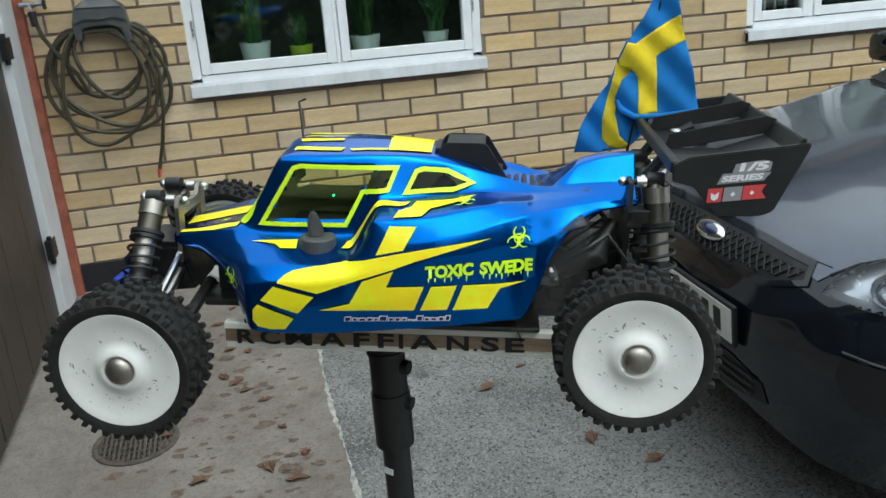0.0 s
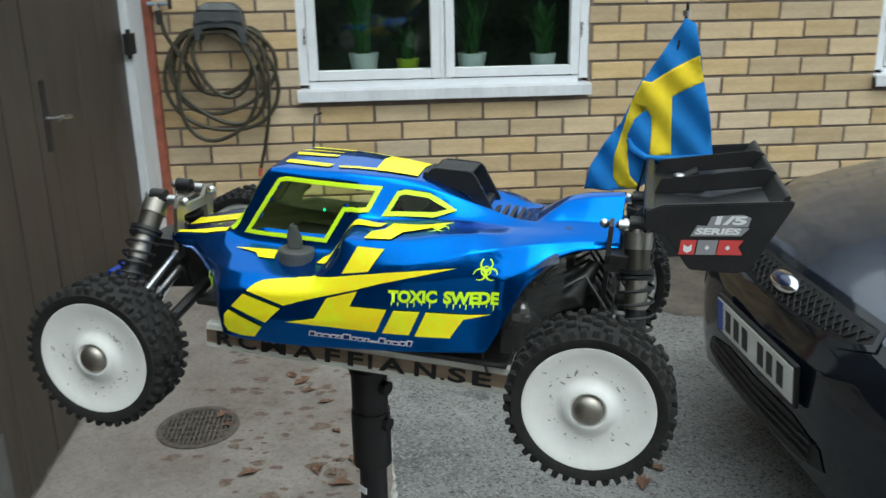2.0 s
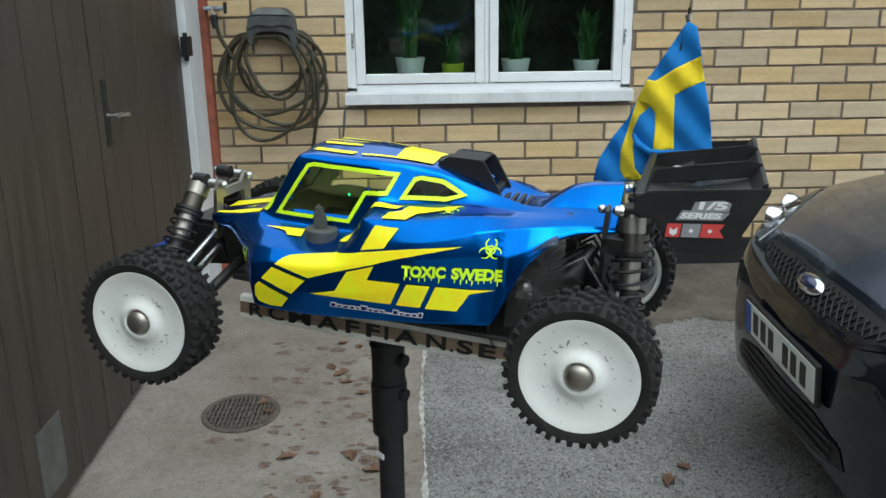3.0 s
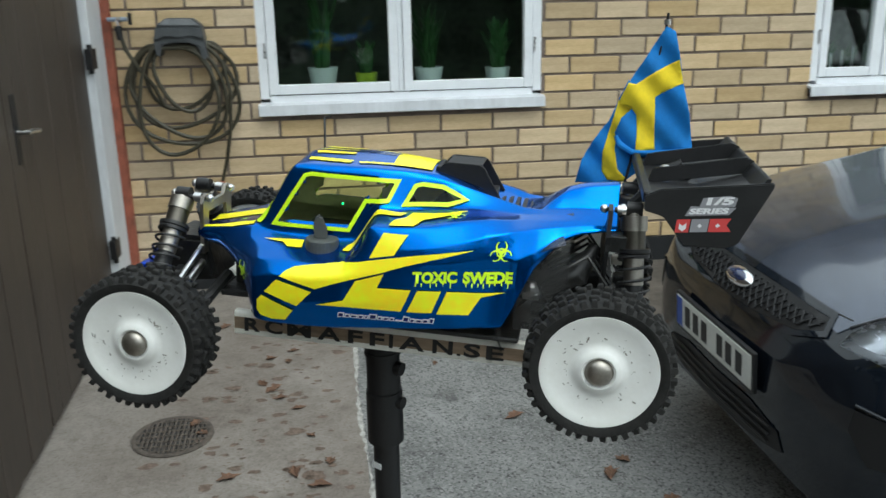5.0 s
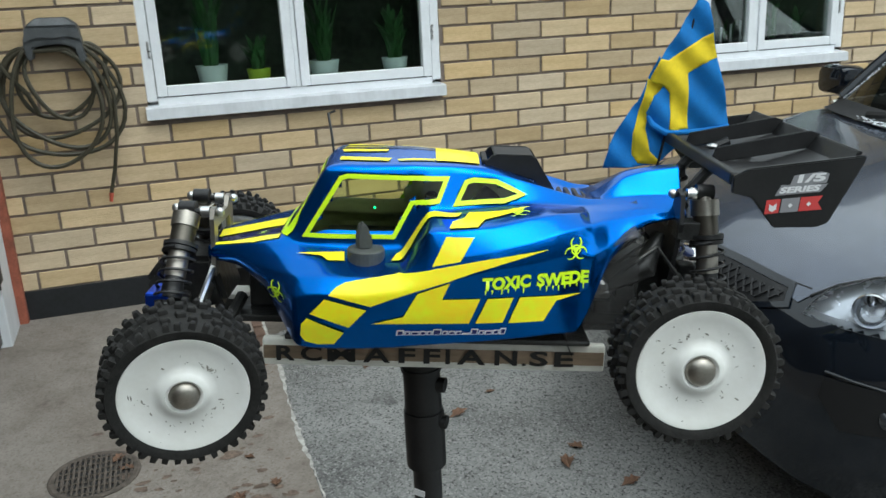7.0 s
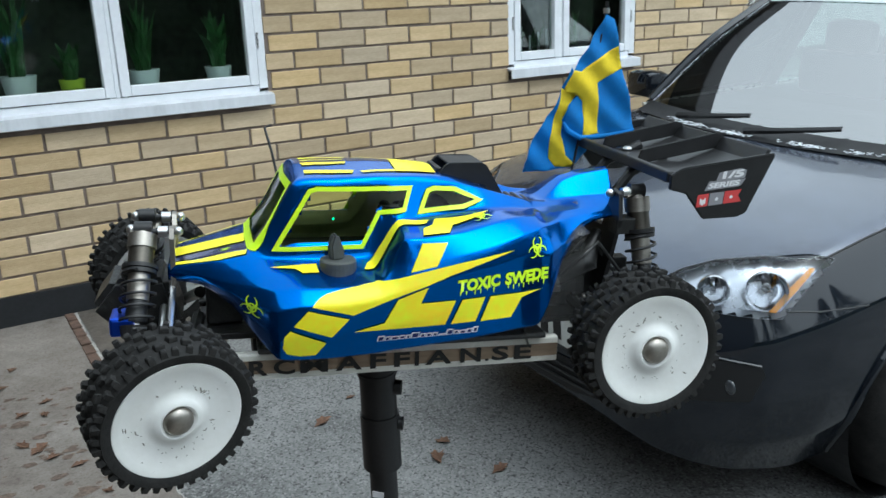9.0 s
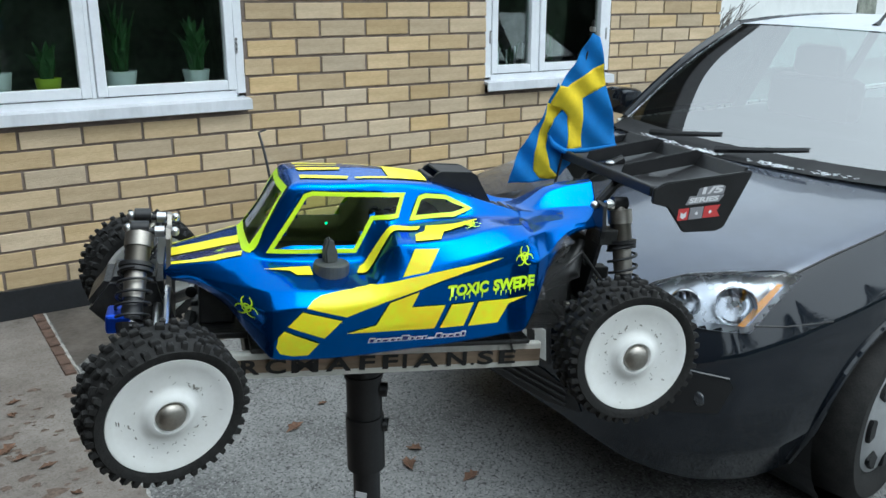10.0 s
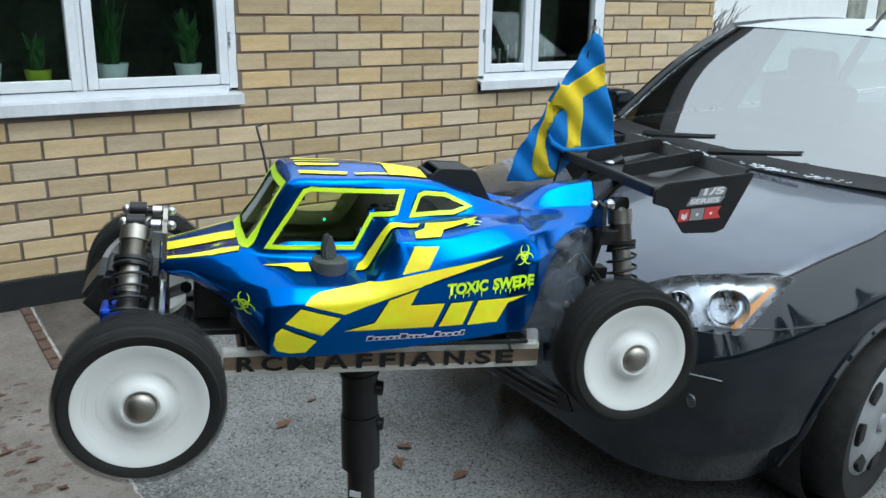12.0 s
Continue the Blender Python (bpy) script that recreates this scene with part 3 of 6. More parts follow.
SHELL_Y = -0.03
SHELL = [
    (-.296, [(-.040, .104), (-.046, .107), (-.051, .112), (-.053, .118), (-.052, .123), (-.050, .126), (-.040, .1265), (-.020, .125), (0, .1245)]),
    (-.255, [(-.052, .100), (-.062, .104), (-.070, .111), (-.072, .118), (-.070, .126), (-.066, .134), (-.050, .137), (-.025, .136), (0, .1355)]),
    (-.215, [(-.085, .080), (-.100, .092), (-.108, .105), (-.105, .118), (-.092, .132), (-.079, .143), (-.060, .147), (-.030, .147), (0, .147)]),
    (-.192, [(-.118, .058), (-.128, .076), (-.133, .098), (-.125, .118), (-.105, .134), (-.084, .148), (-.066, .1535), (-.030, .154), (0, .155)]),
    (-.163, [(-.160, .034), (-.168, .062), (-.170, .100), (-.150, .120), (-.120, .134), (-.090, .145), (-.079, .188), (-.066, .194), (0, .199)]),
    (-.132, [(-.162, .030), (-.174, .070), (-.176, .106), (-.158, .123), (-.124, .134), (-.093, .145), (-.083, .2365), (-.074, .2440), (0, .2505)]),
    (-.080, [(-.163, .031), (-.175, .072), (-.177, .106), (-.160, .123), (-.122, .132), (-.093, .144), (-.082, .2385), (-.073, .2475), (0, .2555)]),
    (-.036, [(-.163, .034), (-.174, .075), (-.176, .112), (-.160, .127), (-.122, .134), (-.094, .147), (-.078, .2385), (-.070, .2480), (0, .2565)]),
    (-.022, [(-.163, .036), (-.173, .077), (-.175, .116), (-.160, .136), (-.122, .152), (-.094, .163), (-.076, .2385), (-.069, .2480), (0, .2565)]),
    (.000, [(-.163, .038), (-.172, .079), (-.174, .120), (-.164, .150), (-.152, .181), (-.098, .194), (-.073, .2385), (-.066, .2470), (0, .2555)]),
    (.030, [(-.163, .041), (-.171, .083), (-.172, .128), (-.165, .154), (-.151, .183), (-.088, .195), (-.067, .2380), (-.060, .2460), (0, .2535)]),
    (.080, [(-.163, .046), (-.167, .092), (-.169, .140), (-.164, .163), (-.142, .188), (-.078, .199), (-.058, .2360), (-.048, .2420), (0, .246)]),
    (.125, [(-.161, .051), (-.160, .100), (-.161, .146), (-.156, .172), (-.130, .196), (-.078, .2035), (-.053, .2265), (-.041, .2285), (0, .230)]),
    (.160, [(-.157, .055), (-.154, .105), (-.152, .155), (-.146, .182), (-.120, .200), (-.072, .2020), (-.050, .2170), (-.036, .2130), (0, .203)]),
    (.190, [(-.151, .058), (-.143, .105), (-.142, .154), (-.131, .187), (-.104, .1985), (-.066, .1995), (-.048, .2090), (-.034, .2020), (0, .195)]),
    (.206, [(-.145, .090), (-.141, .115), (-.140, .154), (-.118, .188), (-.085, .196), (-.062, .199), (-.046, .2050), (-.034, .2010), (0, .198)]),
    (.228, [(-.125, .138), (-.126, .148), (-.122, .162), (-.102, .189), (-.080, .196), (-.058, .200), (-.044, .2040), (-.034, .2040), (0, .206)]),
    (.262, [(-.098, .172), (-.099, .176), (-.095, .182), (-.084, .191), (-.072, .197), (-.055, .2015), (-.038, .2070), (-.018, .2280), (0, .231)]),
    (.292, [(-.080, .182), (-.081, .185), (-.079, .188), (-.073, .193), (-.064, .198), (-.052, .203), (-.036, .2100), (-.015, .2370), (0, .240)]),
    (.338, [(-.068, .188), (-.069, .190), (-.067, .192), (-.063, .195), (-.058, .198), (-.050, .203), (-.034, .2120), (-.012, .2430), (0, .246)]),
]
WINDOW = [(-.158, .157), (-.046, .158), (-.023, .202), (.010, .206), (.020, .231), (-.105, .234), (-.114, .231)]
QUARTER = [(.035, .202), (.096, .205), (.119, .2125), (.101, .220), (.086, .2265), (.056, .229), (.047, .2265)]
SCREEN = [(-.104, .158), (.044, .158), (.036, .234), (-.096, .234)]


def in_screen(c):
    return c.x < -0.13 and inside(SCREEN, c.y, c.z) and c.x > -0.2


full = loft(SHELL, 10, 7, tense=0.13)
bmesh.ops.translate(full, vec=(0, SHELL_Y, 0), verts=full.verts[:])
shell_tree = tree_of(full)


def cut_windows(c):
    if abs(c.y - SHELL_Y) > 0.05 and c.z > 0.14:
        if inside(inset(WINDOW, 0.001), c.x, c.z) or inside(inset(QUARTER, 0.001), c.x, c.z):
            return True
    return in_screen(c)


cut(full, cut_windows)
body = part("body_shell", full, M_BLUE, buggy, "glossy metallic blue lexan body shell", smooth=True)
sol = body.modifiers.new("thickness", "SOLIDIFY")
sol.thickness, sol.offset = 0.0016, -1
body.data.materials.append(M_INNER)
sol.material_offset = 1


def side(off, s=-1):
    return onto(shell_tree, (0, 0.5 * s, 0), (1, 0, 0), (0, 0, 1), (0, -s, 0), off)


def top(off):
    return onto(shell_tree, (0, 0, 0.5), (1, 0, 0), (0, 1, 0), (0, 0, -1), off)


def front(off):
    return onto(shell_tree, (-0.6, 0, 0), (0, 1, 0), (0, 0, 1), (1, 0, 0), off)


def decal(name, polys, material, surf, label="", step=0.0045, holes=()):
    return part(name, fill(polys, step, surf, holes), material, body, label, smooth=True)


for s in (-1, 1):
    for shape in (WINDOW, QUARTER):
        decal("window_trim", [inset(shape, -0.0035)], M_LIME, side(0.0018, s), "neon yellow window surround", 0.004, [inset(shape, 0.0025)])
        g = decal("side_window", [shape], M_CLEAR, side(-0.001, s), "clear plastic side window", 0.012)
        g.visible_shadow = False
    decal("stripe", [[(-.120, .106), (-.111, .1135), (-.101, .118), (-.081, .1215), (-.040, .127), (.004, .139), (.037, .146), (.073, .1535), (.115, .160), (.147, .1645), (.122, .157), (.090, .148), (.058, .138), (.025, .126), (-.015, .113), (-.041, .104), (-.069, .093)]], M_YELLOW, side(0.0022, s), step=0.003)
    decal("stripe", [[(-.143, .081), (-.125, .101), (-.074, .088), (-.096, .064)]], M_YELLOW, side(0.002, s), step=0.003)
    decal("stripe", [[(-.154, .067), (-.147, .075), (-.102, .056), (-.115, .0385), (-.135, .0375), (-.151, .042), (-.156, .051)]], M_YELLOW, side(0.002, s), step=0.003)
    decal("stripe", [[(.005, .1425), (.021, .177), (.055, .1765), (.039, .1495)]], M_YELLOW, side(0.002, s), step=0.003)
    decal("stripe", [[(-.012, .1105), (.027, .124), (.018, .103), (.065, .104), (.052, .071), (-.068, .070), (-.029, .080)]], M_YELLOW, side(0.002, s), step=0.003)
    decal("stripe", [[(.074, .104), (.106, .105), (.094, .072), (.060, .071)]], M_YELLOW, side(0.002, s), step=0.003)
    decal("stripe", [[(.114, .105), (.193, .106), (.160, .099), (.145, .073), (.101, .071)]], M_YELLOW, side(0.002, s), step=0.003)
    # stripes on the pod, its front slope and the deck, seen from above
    def mirrored(pts):
        return [(x, y if s < 0 else 2 * SHELL_Y - y) for x, y in pts]
    decal("stripe", [mirrored([(.050, -.129), (.097, -.128), (.128, -.121), (.109, -.136), (.070, -.152), (.060, -.174), (.025, -.176), (.029, -.156), (.044, -.146)])], M_YELLOW, top(0.0018), step=0.003)
    decal("stripe", [mirrored([(-.006, -.131), (.042, -.130), (.036, -.141), (.006, -.145), (-.010, -.150), (-.031, -.153), (-.047, -.150), (-.041, -.137), (-.026, -.130)])], M_YELLOW, top(0.0018), step=0.003)
    decal("stripe", [mirrored([(-.168, -.140), (-.139, -.138), (-.108, -.134), (-.106, -.154), (-.127, -.156), (-.136, -.146)])], M_YELLOW, top(0.0016), step=0.004)
    # roof and hood stripes, alike on either side of the middle
    decal("stripe", [mirrored([(-.118, -.073), (-.051, -.077), (-.055, -.089), (-.118, -.087)])], M_YELLOW, top(0.0014))
    decal("stripe", [mirrored([(-.044, -.081), (.006, -.070), (.006, -.077), (-.040, -.087)])], M_YELLOW, top(0.0014))
    decal("stripe", [mirrored([(-.120, -.036), (-.057, -.038), (-.059, -.046), (-.116, -.049)])], M_YELLOW, top(0.0014))
    decal("stripe", [mirrored([(-.293, -.072), (-.259, -.086), (-.217, -.094), (-.194, -.100), (-.196, -.111), (-.230, -.1045), (-.291, -.082)])], M_YELLOW, top(0.0014))
decal("panel", [[(.005, .012), (.064, .011), (.064, -.070), (.007, -.078)]], M_YELLOW, top(0.0016))
decal("stripe", [[(-.294, -.001), (-.261, -.007), (-.196, -.020), (-.196, -.060), (-.231, -.055), (-.291, -.041)]], M_YELLOW, top(0.0018))
decal("windscreen_trim", [inset(SCREEN, -0.006)], M_LIME, front(0.0012), "neon yellow windscreen surround", 0.004, [inset(SCREEN, 0.003)])
decal("windscreen", [SCREEN], M_CLEAR, front(-0.001), "clear plastic windscreen", 0.012).visible_shadow = False

# dark band between hood stripes
decal("band", [[(-.292, -.043), (-.231, -.057), (-.196, -.062), (-.196, -.098), (-.217, -.092), (-.292, -.070)]], M_NAVY, top(0.0007))


def biohazard(cx, cz, r, surf, flat=False):
    """A three-lobed warning mark from ring arcs."""
    polys = []
    for k in range(3):
        a0 = math.pi / 2 + k * 2 * math.pi / 3
        ox, oz = cx + 0.52 * r * math.cos(a0), cz + 0.52 * r * math.sin(a0)
        arc_o, arc_i = [], []
        for i in range(15):
            a = a0 + 0.5 + (2 * math.pi - 1.0) * i / 14
            w = 0.06 + 0.13 * math.sin(math.pi * i / 14)
            arc_o.append((ox + 0.52 * r * math.cos(a), oz + 0.52 * r * math.sin(a)))
            arc_i.append((ox + (0.52 - w) * r * math.cos(a), oz + (0.52 - w) * r * math.sin(a)))
        polys.append(arc_o + arc_i[::-1])
    ring = [(cx + 0.42 * r * math.cos(2 * math.pi * i / 20), cz + 0.42 * r * math.sin(2 * math.pi * i / 20)) for i in range(20)]
    ri = [(cx + 0.30 * r * math.cos(2 * math.pi * i / 20), cz + 0.30 * r * math.sin(2 * math.pi * i / 20)) for i in range(20)]
    bm = fill(polys, 0.01, surf)
    me = bpy.data.meshes.new("warning_mark")
    b2 = fill([ring], 0.01, surf, [ri])
    b2.to_mesh(me), b2.free()
    bm.from_mesh(me)
    bpy.data.meshes.remove(me)
    return part("warning_mark", bm, M_LIME, body, "lime green biohazard mark")


for s in (-1, 1):
    biohazard(.182, .162, .0150, side(0.0014, s))
    biohazard(.112, -.138 if s < 0 else .078, .0150, top(0.0020))
    biohazard(-.191, .094, .0140, side(0.0014, s))
biohazard(-.222, -.076, .008, top(0.0016))

sn = side(0.0014)


def lay(u, w, slope, surf, lean=0.0):
    def place(x, y):
        q = surf(u + x + lean * y, w + slope * x + y)
        return q if q is not None else Vector((u + x, -0.17, w + y))
    return place


letters("TOXIC", 0.0172, lay(.0665, .1140, .065, sn), M_LIME, body, "lettering", width=.0600, bold=.055)
letters("SWEDE", 0.0172, lay(.1340, .1178, .020, sn), M_LIME, body, "lettering", width=.067, bold=.055)
drips = bmesh.new()
for u in (.071, .079, .091, .099, .108, .118, .139, .147, .155, .162, .170, .177, .186, .195):
    h = random.uniform(.003, .008)
    w0 = (.1145 + .065 * (u - .066)) if u < .13 else (.1182 + .02 * (u - .134))
    q = [sn(u - .0011, w0), sn(u + .0011, w0), sn(u + .0005, w0 - h), sn(u - .0005, w0 - h)]
    drips.faces.new([drips.verts.new(p) for p in q])
part("drips", drips, M_LIME, body)
# an unreadable white line of small writing along the sill
u0 = -.038
for k, (wide, high) in enumerate(((.009, .0080), (.007, .0062), (.010, .0058), (.008, .0062), (.006, .0060), (.011, .0088), (.007, .0062), (.008, .0060), (.007, .0058), (.010, .0030), (.009, .0086), (.007, .0062), (.009, .0058), (.008, .0066), (.007, .0084))):
    z0 = .0530 + .022 * (u0 + .038)
    decal("writing_bar", [[(u0, z0), (u0 + wide, z0 + .0002), (u0 + wide + .0018, z0 + high), (u0 + .0018, z0 + high)]], M_WHITEBAR, sn, step=0.02)
    decal("writing_core", [[(u0 + .0018, z0 + .0013), (u0 + wide - .0010, z0 + .0014), (u0 + wide + .0002, z0 + high - .0013), (u0 + .0028, z0 + high - .0013)]], M_NAVY, side(0.0020), step=0.02)
    u0 += wide + .0009

# interior: dark tub, radio tray and engine seen through the windows
tub = bmesh.new()
box(-.150, .110, -.105, .045, .060, .128, .006, bm=tub)
part("tub", tub, M_GRIME, buggy)
eng = bmesh.new()
box(-.02, .05, -.06, .01, .128, .152, .004, bm=eng)
cyl((.01, -.03, .15), (.01, -.03, .192), .015, bm=eng)
cyl((.05, -.03, .15), (.09, -.01, .19), .02, bm=eng)
for k in range(5):
    ball((random.uniform(-.01, .06), random.uniform(-.07, .01), random.uniform(.165, .200)), random.uniform(.006, .013), bm=eng)
part("engine", eng, M_GRIME, buggy, "oily dark engine inside the body")
part("indicator_lamp", ball((-.075, -.05, .178), .0017), mat("green_led", (0.05, 1.0, 0.35), 0.4, emit=1.3), buggy, "small glowing green lamp")
part("fuel_cap", lathe([(0, .021), (.0225, .021), (.0240, .0195), (.0245, .001), (.0245, -.012), (0, -.012)], 28), M_CAP, buggy, "dark grey rubber fuel cap with a fin", pose(-.080, -.139, .126, 90))
part("fin", prism([(-.009, .0), (.009, .0), (.010, .012), (.006, .022), (.001, .034), (-.006, .036), (-.011, .020)], -.006, .006, .0025), M_CAP, buggy, m=pose(-.082, -.139, .146, 0, 0, 20), smooth=True)

# black engine scoop on the roof, rear deck fins
sc = bmesh.new()
for y in (-.063, .003):
    pl = prism([(.066, .238), (.080, .256), (.087, .259), (.132, .259), (.140, .255), (.148, .242), (.168, .210), (.152, .210), (.138, .226), (.10, .236)], y - .003, y + .003, .001)
    me = bpy.data.meshes.new("t"); pl.to_mesh(me); pl.free(); sc.from_mesh(me)
box(.084, .136, -.060, .000, .2545, .2585, .0015, bm=sc)
box(.068, .076, -.060, .000, .236, .251, .002, bm=sc)
box(.150, .160, -.060, .000, .206, .218, .002, bm=sc)
part("scoop", sc, M_BLACK, buggy, "black open-backed engine scoop")
for k in range(5):
    part("vent", box(.166 + k * .011, .172 + k * .011, -.062, .002, .198 - .001 * k, .2045 - .001 * k, .001), M_BLACK, buggy)

# chassis plate, motor and drive under the rear of the shell
ch = box(-.26, .36, -.085, .085, .020, .030, .002)
box(-.25, -.20, -.05, .05, .03, .095, .004, bm=ch)
box(-.185, .215, -.15, .15, .022, .030, .003, bm=ch)
box(.24, .34, -.05, .05, .03, .11, .006, bm=ch)
part("chassis", ch, M_GRIME, buggy, "black oily chassis plate and gear boxes")
guard = loft([(.205, [(-.150, .045), (-.150, .10), (-.140, .165), (-.10, .19)]), (.235, [(-.142, .045), (-.142, .11), (-.128, .175), (-.09, .195)]), (.275, [(-.128, .05), (-.128, .11), (-.115, .18), (-.08, .205)])], 4, 4, mirror=False)
part("mud_guard", guard, M_SMOKED, buggy, "smoky translucent mud guard", smooth=True)
guard = loft([(.205, [(-.150, .045), (-.150, .10), (-.140, .165), (-.10, .19)]), (.235, [(-.142, .045), (-.142, .11), (-.128, .175), (-.09, .195)]), (.275, [(-.128, .05), (-.128, .11), (-.115, .18), (-.08, .205)])], 4, 4, mirror=False)
bmesh.ops.scale(guard, vec=(1, -1, 1), verts=guard.verts[:])
part("mud_guard", guard, M_SMOKED, buggy, "smoky translucent mud guard", smooth=True)
pipe = tube([(.20, -.06, .12), (.25, -.09, .10), (.29, -.10, .12), (.31, -.08, .16)], [.014, .020, .018, .008], 12)
part("exhaust", pipe, M_GRIME, buggy, "oily dark exhaust pipe", smooth=True)
mo = bmesh.new()
ball((.225, -.125, .098), .013, bm=mo)
box(.214, .238, -.135, -.115, .085, .095, .002, bm=mo)
part("clamp", mo, M_STEEL, buggy)
for k in range(22):
    x, y, z, d = random.uniform(.22, .36), random.uniform(-.13, .06), random.uniform(.05, .19), random.uniform(.008, .03)
    part("linkage", box(x, x + d, y, y + d, z, z + d * .8, .002), M_GRIME if k % 4 else M_ALU, buggy)
for k in range(5):
    y = -.12 + .035 * k
    part("fuel_line", tube([(.21, y, .07), (.25, y - .01, .12), (.30, y + .01, .15), (.34, y, .10)], .003, 6), M_GRIME, buggy, smooth=True)
for k in range(9):
    x, y, z, d = random.uniform(-.29, -.20), random.uniform(-.10, .06), random.uniform(.04, .11), random.uniform(.008, .024)
    part("linkage", box(x, x + d, y, y + d, z, z + d * .8, .002), M_GRIME if k % 4 else M_ALU, buggy)


def shock(x, y, ztop, zbot, ybot, xbot, name="shock_absorber"):
    """A coil-over damper: alloy cap and body, black spring, rod end."""
    a, b = Vector((x, y, ztop)), Vector((xbot, ybot, zbot))
    d = b - a
    at = lambda f: a + d * f
    s = part(name, cyl(at(.10), at(.30), .0160, .0160, 20), M_BRONZE, buggy, "grey alloy coil-over shock absorber", smooth=True)
    bm = cyl(at(.01), at(.14), .0182, .0182, 24)
    cyl(at(-.05), at(.03), .0085, .0105, 12, bm=bm)
    part("cap", bm, M_ALU, s, smooth=True)
    part("eye", cyl(at(-.05) - Vector((.011, 0, 0)), at(-.05) + Vector((.011, 0, 0)), .0105, seg=14), M_BLACK, s, smooth=True)
    part("eye_bolt", ball(at(-.05) - Vector((.015, 0, 0)), .0065), M_STEEL, s, smooth=True)
    bm = cyl(at(.30), at(.335), .0225, .0225, 24)
    cyl(at(.345), at(.38), .0215, .0215, 24, bm=bm)
    part("collar", bm, M_BLACK, s, smooth=True)
    part("damper", cyl(at(.38), at(.62), .0140, .0140, 20), M_ALU, s, smooth=True)
    part("boot", cyl(at(.62), at(.82), .0125, .0145, 16), M_BLACK, s, smooth=True)
    part("rod", cyl(at(.80), at(1.0), .006), M_STEEL, s)
    e1 = d.normalized().cross(Vector((1, 0, 0))).normalized()
    e2 = d.normalized().cross(e1)
    pts = [at(.36 + .54 * i / 90) + .0212 * (math.cos(i * 2 * math.pi * 5 / 90) * e1 + math.sin(i * 2 * math.pi * 5 / 90) * e2) for i in range(91)]
    part("spring", tube(pts, .0021, 6), M_BLACK, s, "black coil spring", smooth=True)
    part("spring_seat", cyl(at(.86), at(.95), .020, .016, 16), M_BLACK, s)


shock(-.325, -.070, .168, .048, -.150, -.336)
shock(-.325, .010, .168, .048, .090, -.336)
shock(.358, -.101, .215, .062, -.135, .372)
shock(.358, .041, .215, .062, .075, .372)
# towers: an open alloy frame in front, a black plate behind
FRONT_TOWER = [(-.084, .085), (-.084, .164), (-.078, .177), (-.064, .177), (-.055, .163), (-.005, .163), (.004, .177), (.018, .177), (.024, .164), (.024, .085), (.008, .085), (.004, .149), (-.064, .149), (-.068, .085)]
REAR_TOWER = [(-.125, .185), (-.118, .222), (-.095, .226), (-.070, .165), (.010, .165), (.035, .226), (.058, .222), (.065, .185), (.02, .05), (-.08, .05)]
for x0, out, metal, words, eye_y in ((-.292, FRONT_TOWER, M_ALU, "open alloy shock tower frame", (-.070, .010)), (.322, REAR_TOWER, M_BLACK, "black shock tower plate", (-.101, .041))):
    bm = bmesh.new()
    f = bm.faces.new([bm.verts.new((x0, y, z)) for y, z in out])
    ext = bmesh.ops.extrude_face_region(bm, geom=[f])
    bmesh.ops.translate(bm, vec=(.006, 0, 0), verts=[v for v in ext["geom"] if isinstance(v, bmesh.types.BMVert)])
    tw = part("shock_tower", bm, metal, buggy, words)
    z1 = max(z for _, z in out) - .006
    out_x = -.334 if x0 < 0 else .366
    for y in eye_y:
        part("bolt", cyl((out_x, y, z1), (x0 + .008, y, z1), .0042), M_BLACK, tw)
        part("bolt_head", ball((x0 + .011 if x0 < 0 else x0 - .006, y, z1), .0065), M_STEEL, tw, smooth=True)
        part("spacer", cyl((x0 - .014 if x0 < 0 else x0 + .012, y, z1), (x0 - .002 if x0 < 0 else x0 + .024, y, z1), .0075), M_STEEL, tw, smooth=True)

# arms, links and axles
for xa, zc in ((-.305, .010), (.326, .041)):
    for s in (-1, 1):
        bm = tube([(xa - .035, s * .05, .045), (xa - .02, s * .185, zc - .02)], .009, 8)
        tube([(xa + .045, s * .05, .045), (xa + .02, s * .185, zc - .02)], .009, 8, bm=bm)
        box(xa - .02, xa + .02, s * .185 - .012, s * .185 + .012, zc - .03, zc + .035, .004, bm=bm)
        part("suspension_arm", bm, M_GRIME, buggy, "black suspension arm")
        part("link", tube([(xa + .015, s * .06, .105), (xa + .012, s * .19, zc + .045)], .0045, 8), M_STEEL, buggy, "steel turnbuckle link")
        part("drive_shaft", cyl((xa, s * .045, .06), (xa, s * .20, zc), .006), M_STEEL, buggy)
part("servo_horn", box(-.365, -.335, -.145, -.10, .055, .080, .004), M_BLUEANOD, buggy, "blue anodised steering arm")
part("bumper", prism([(-.40, .06), (-.37, .10), (-.30, .10), (-.28, .03), (-.36, .02)], -.05, .05, .008), M_GRIME, buggy, "black front bumper")


stud_meshes = {}


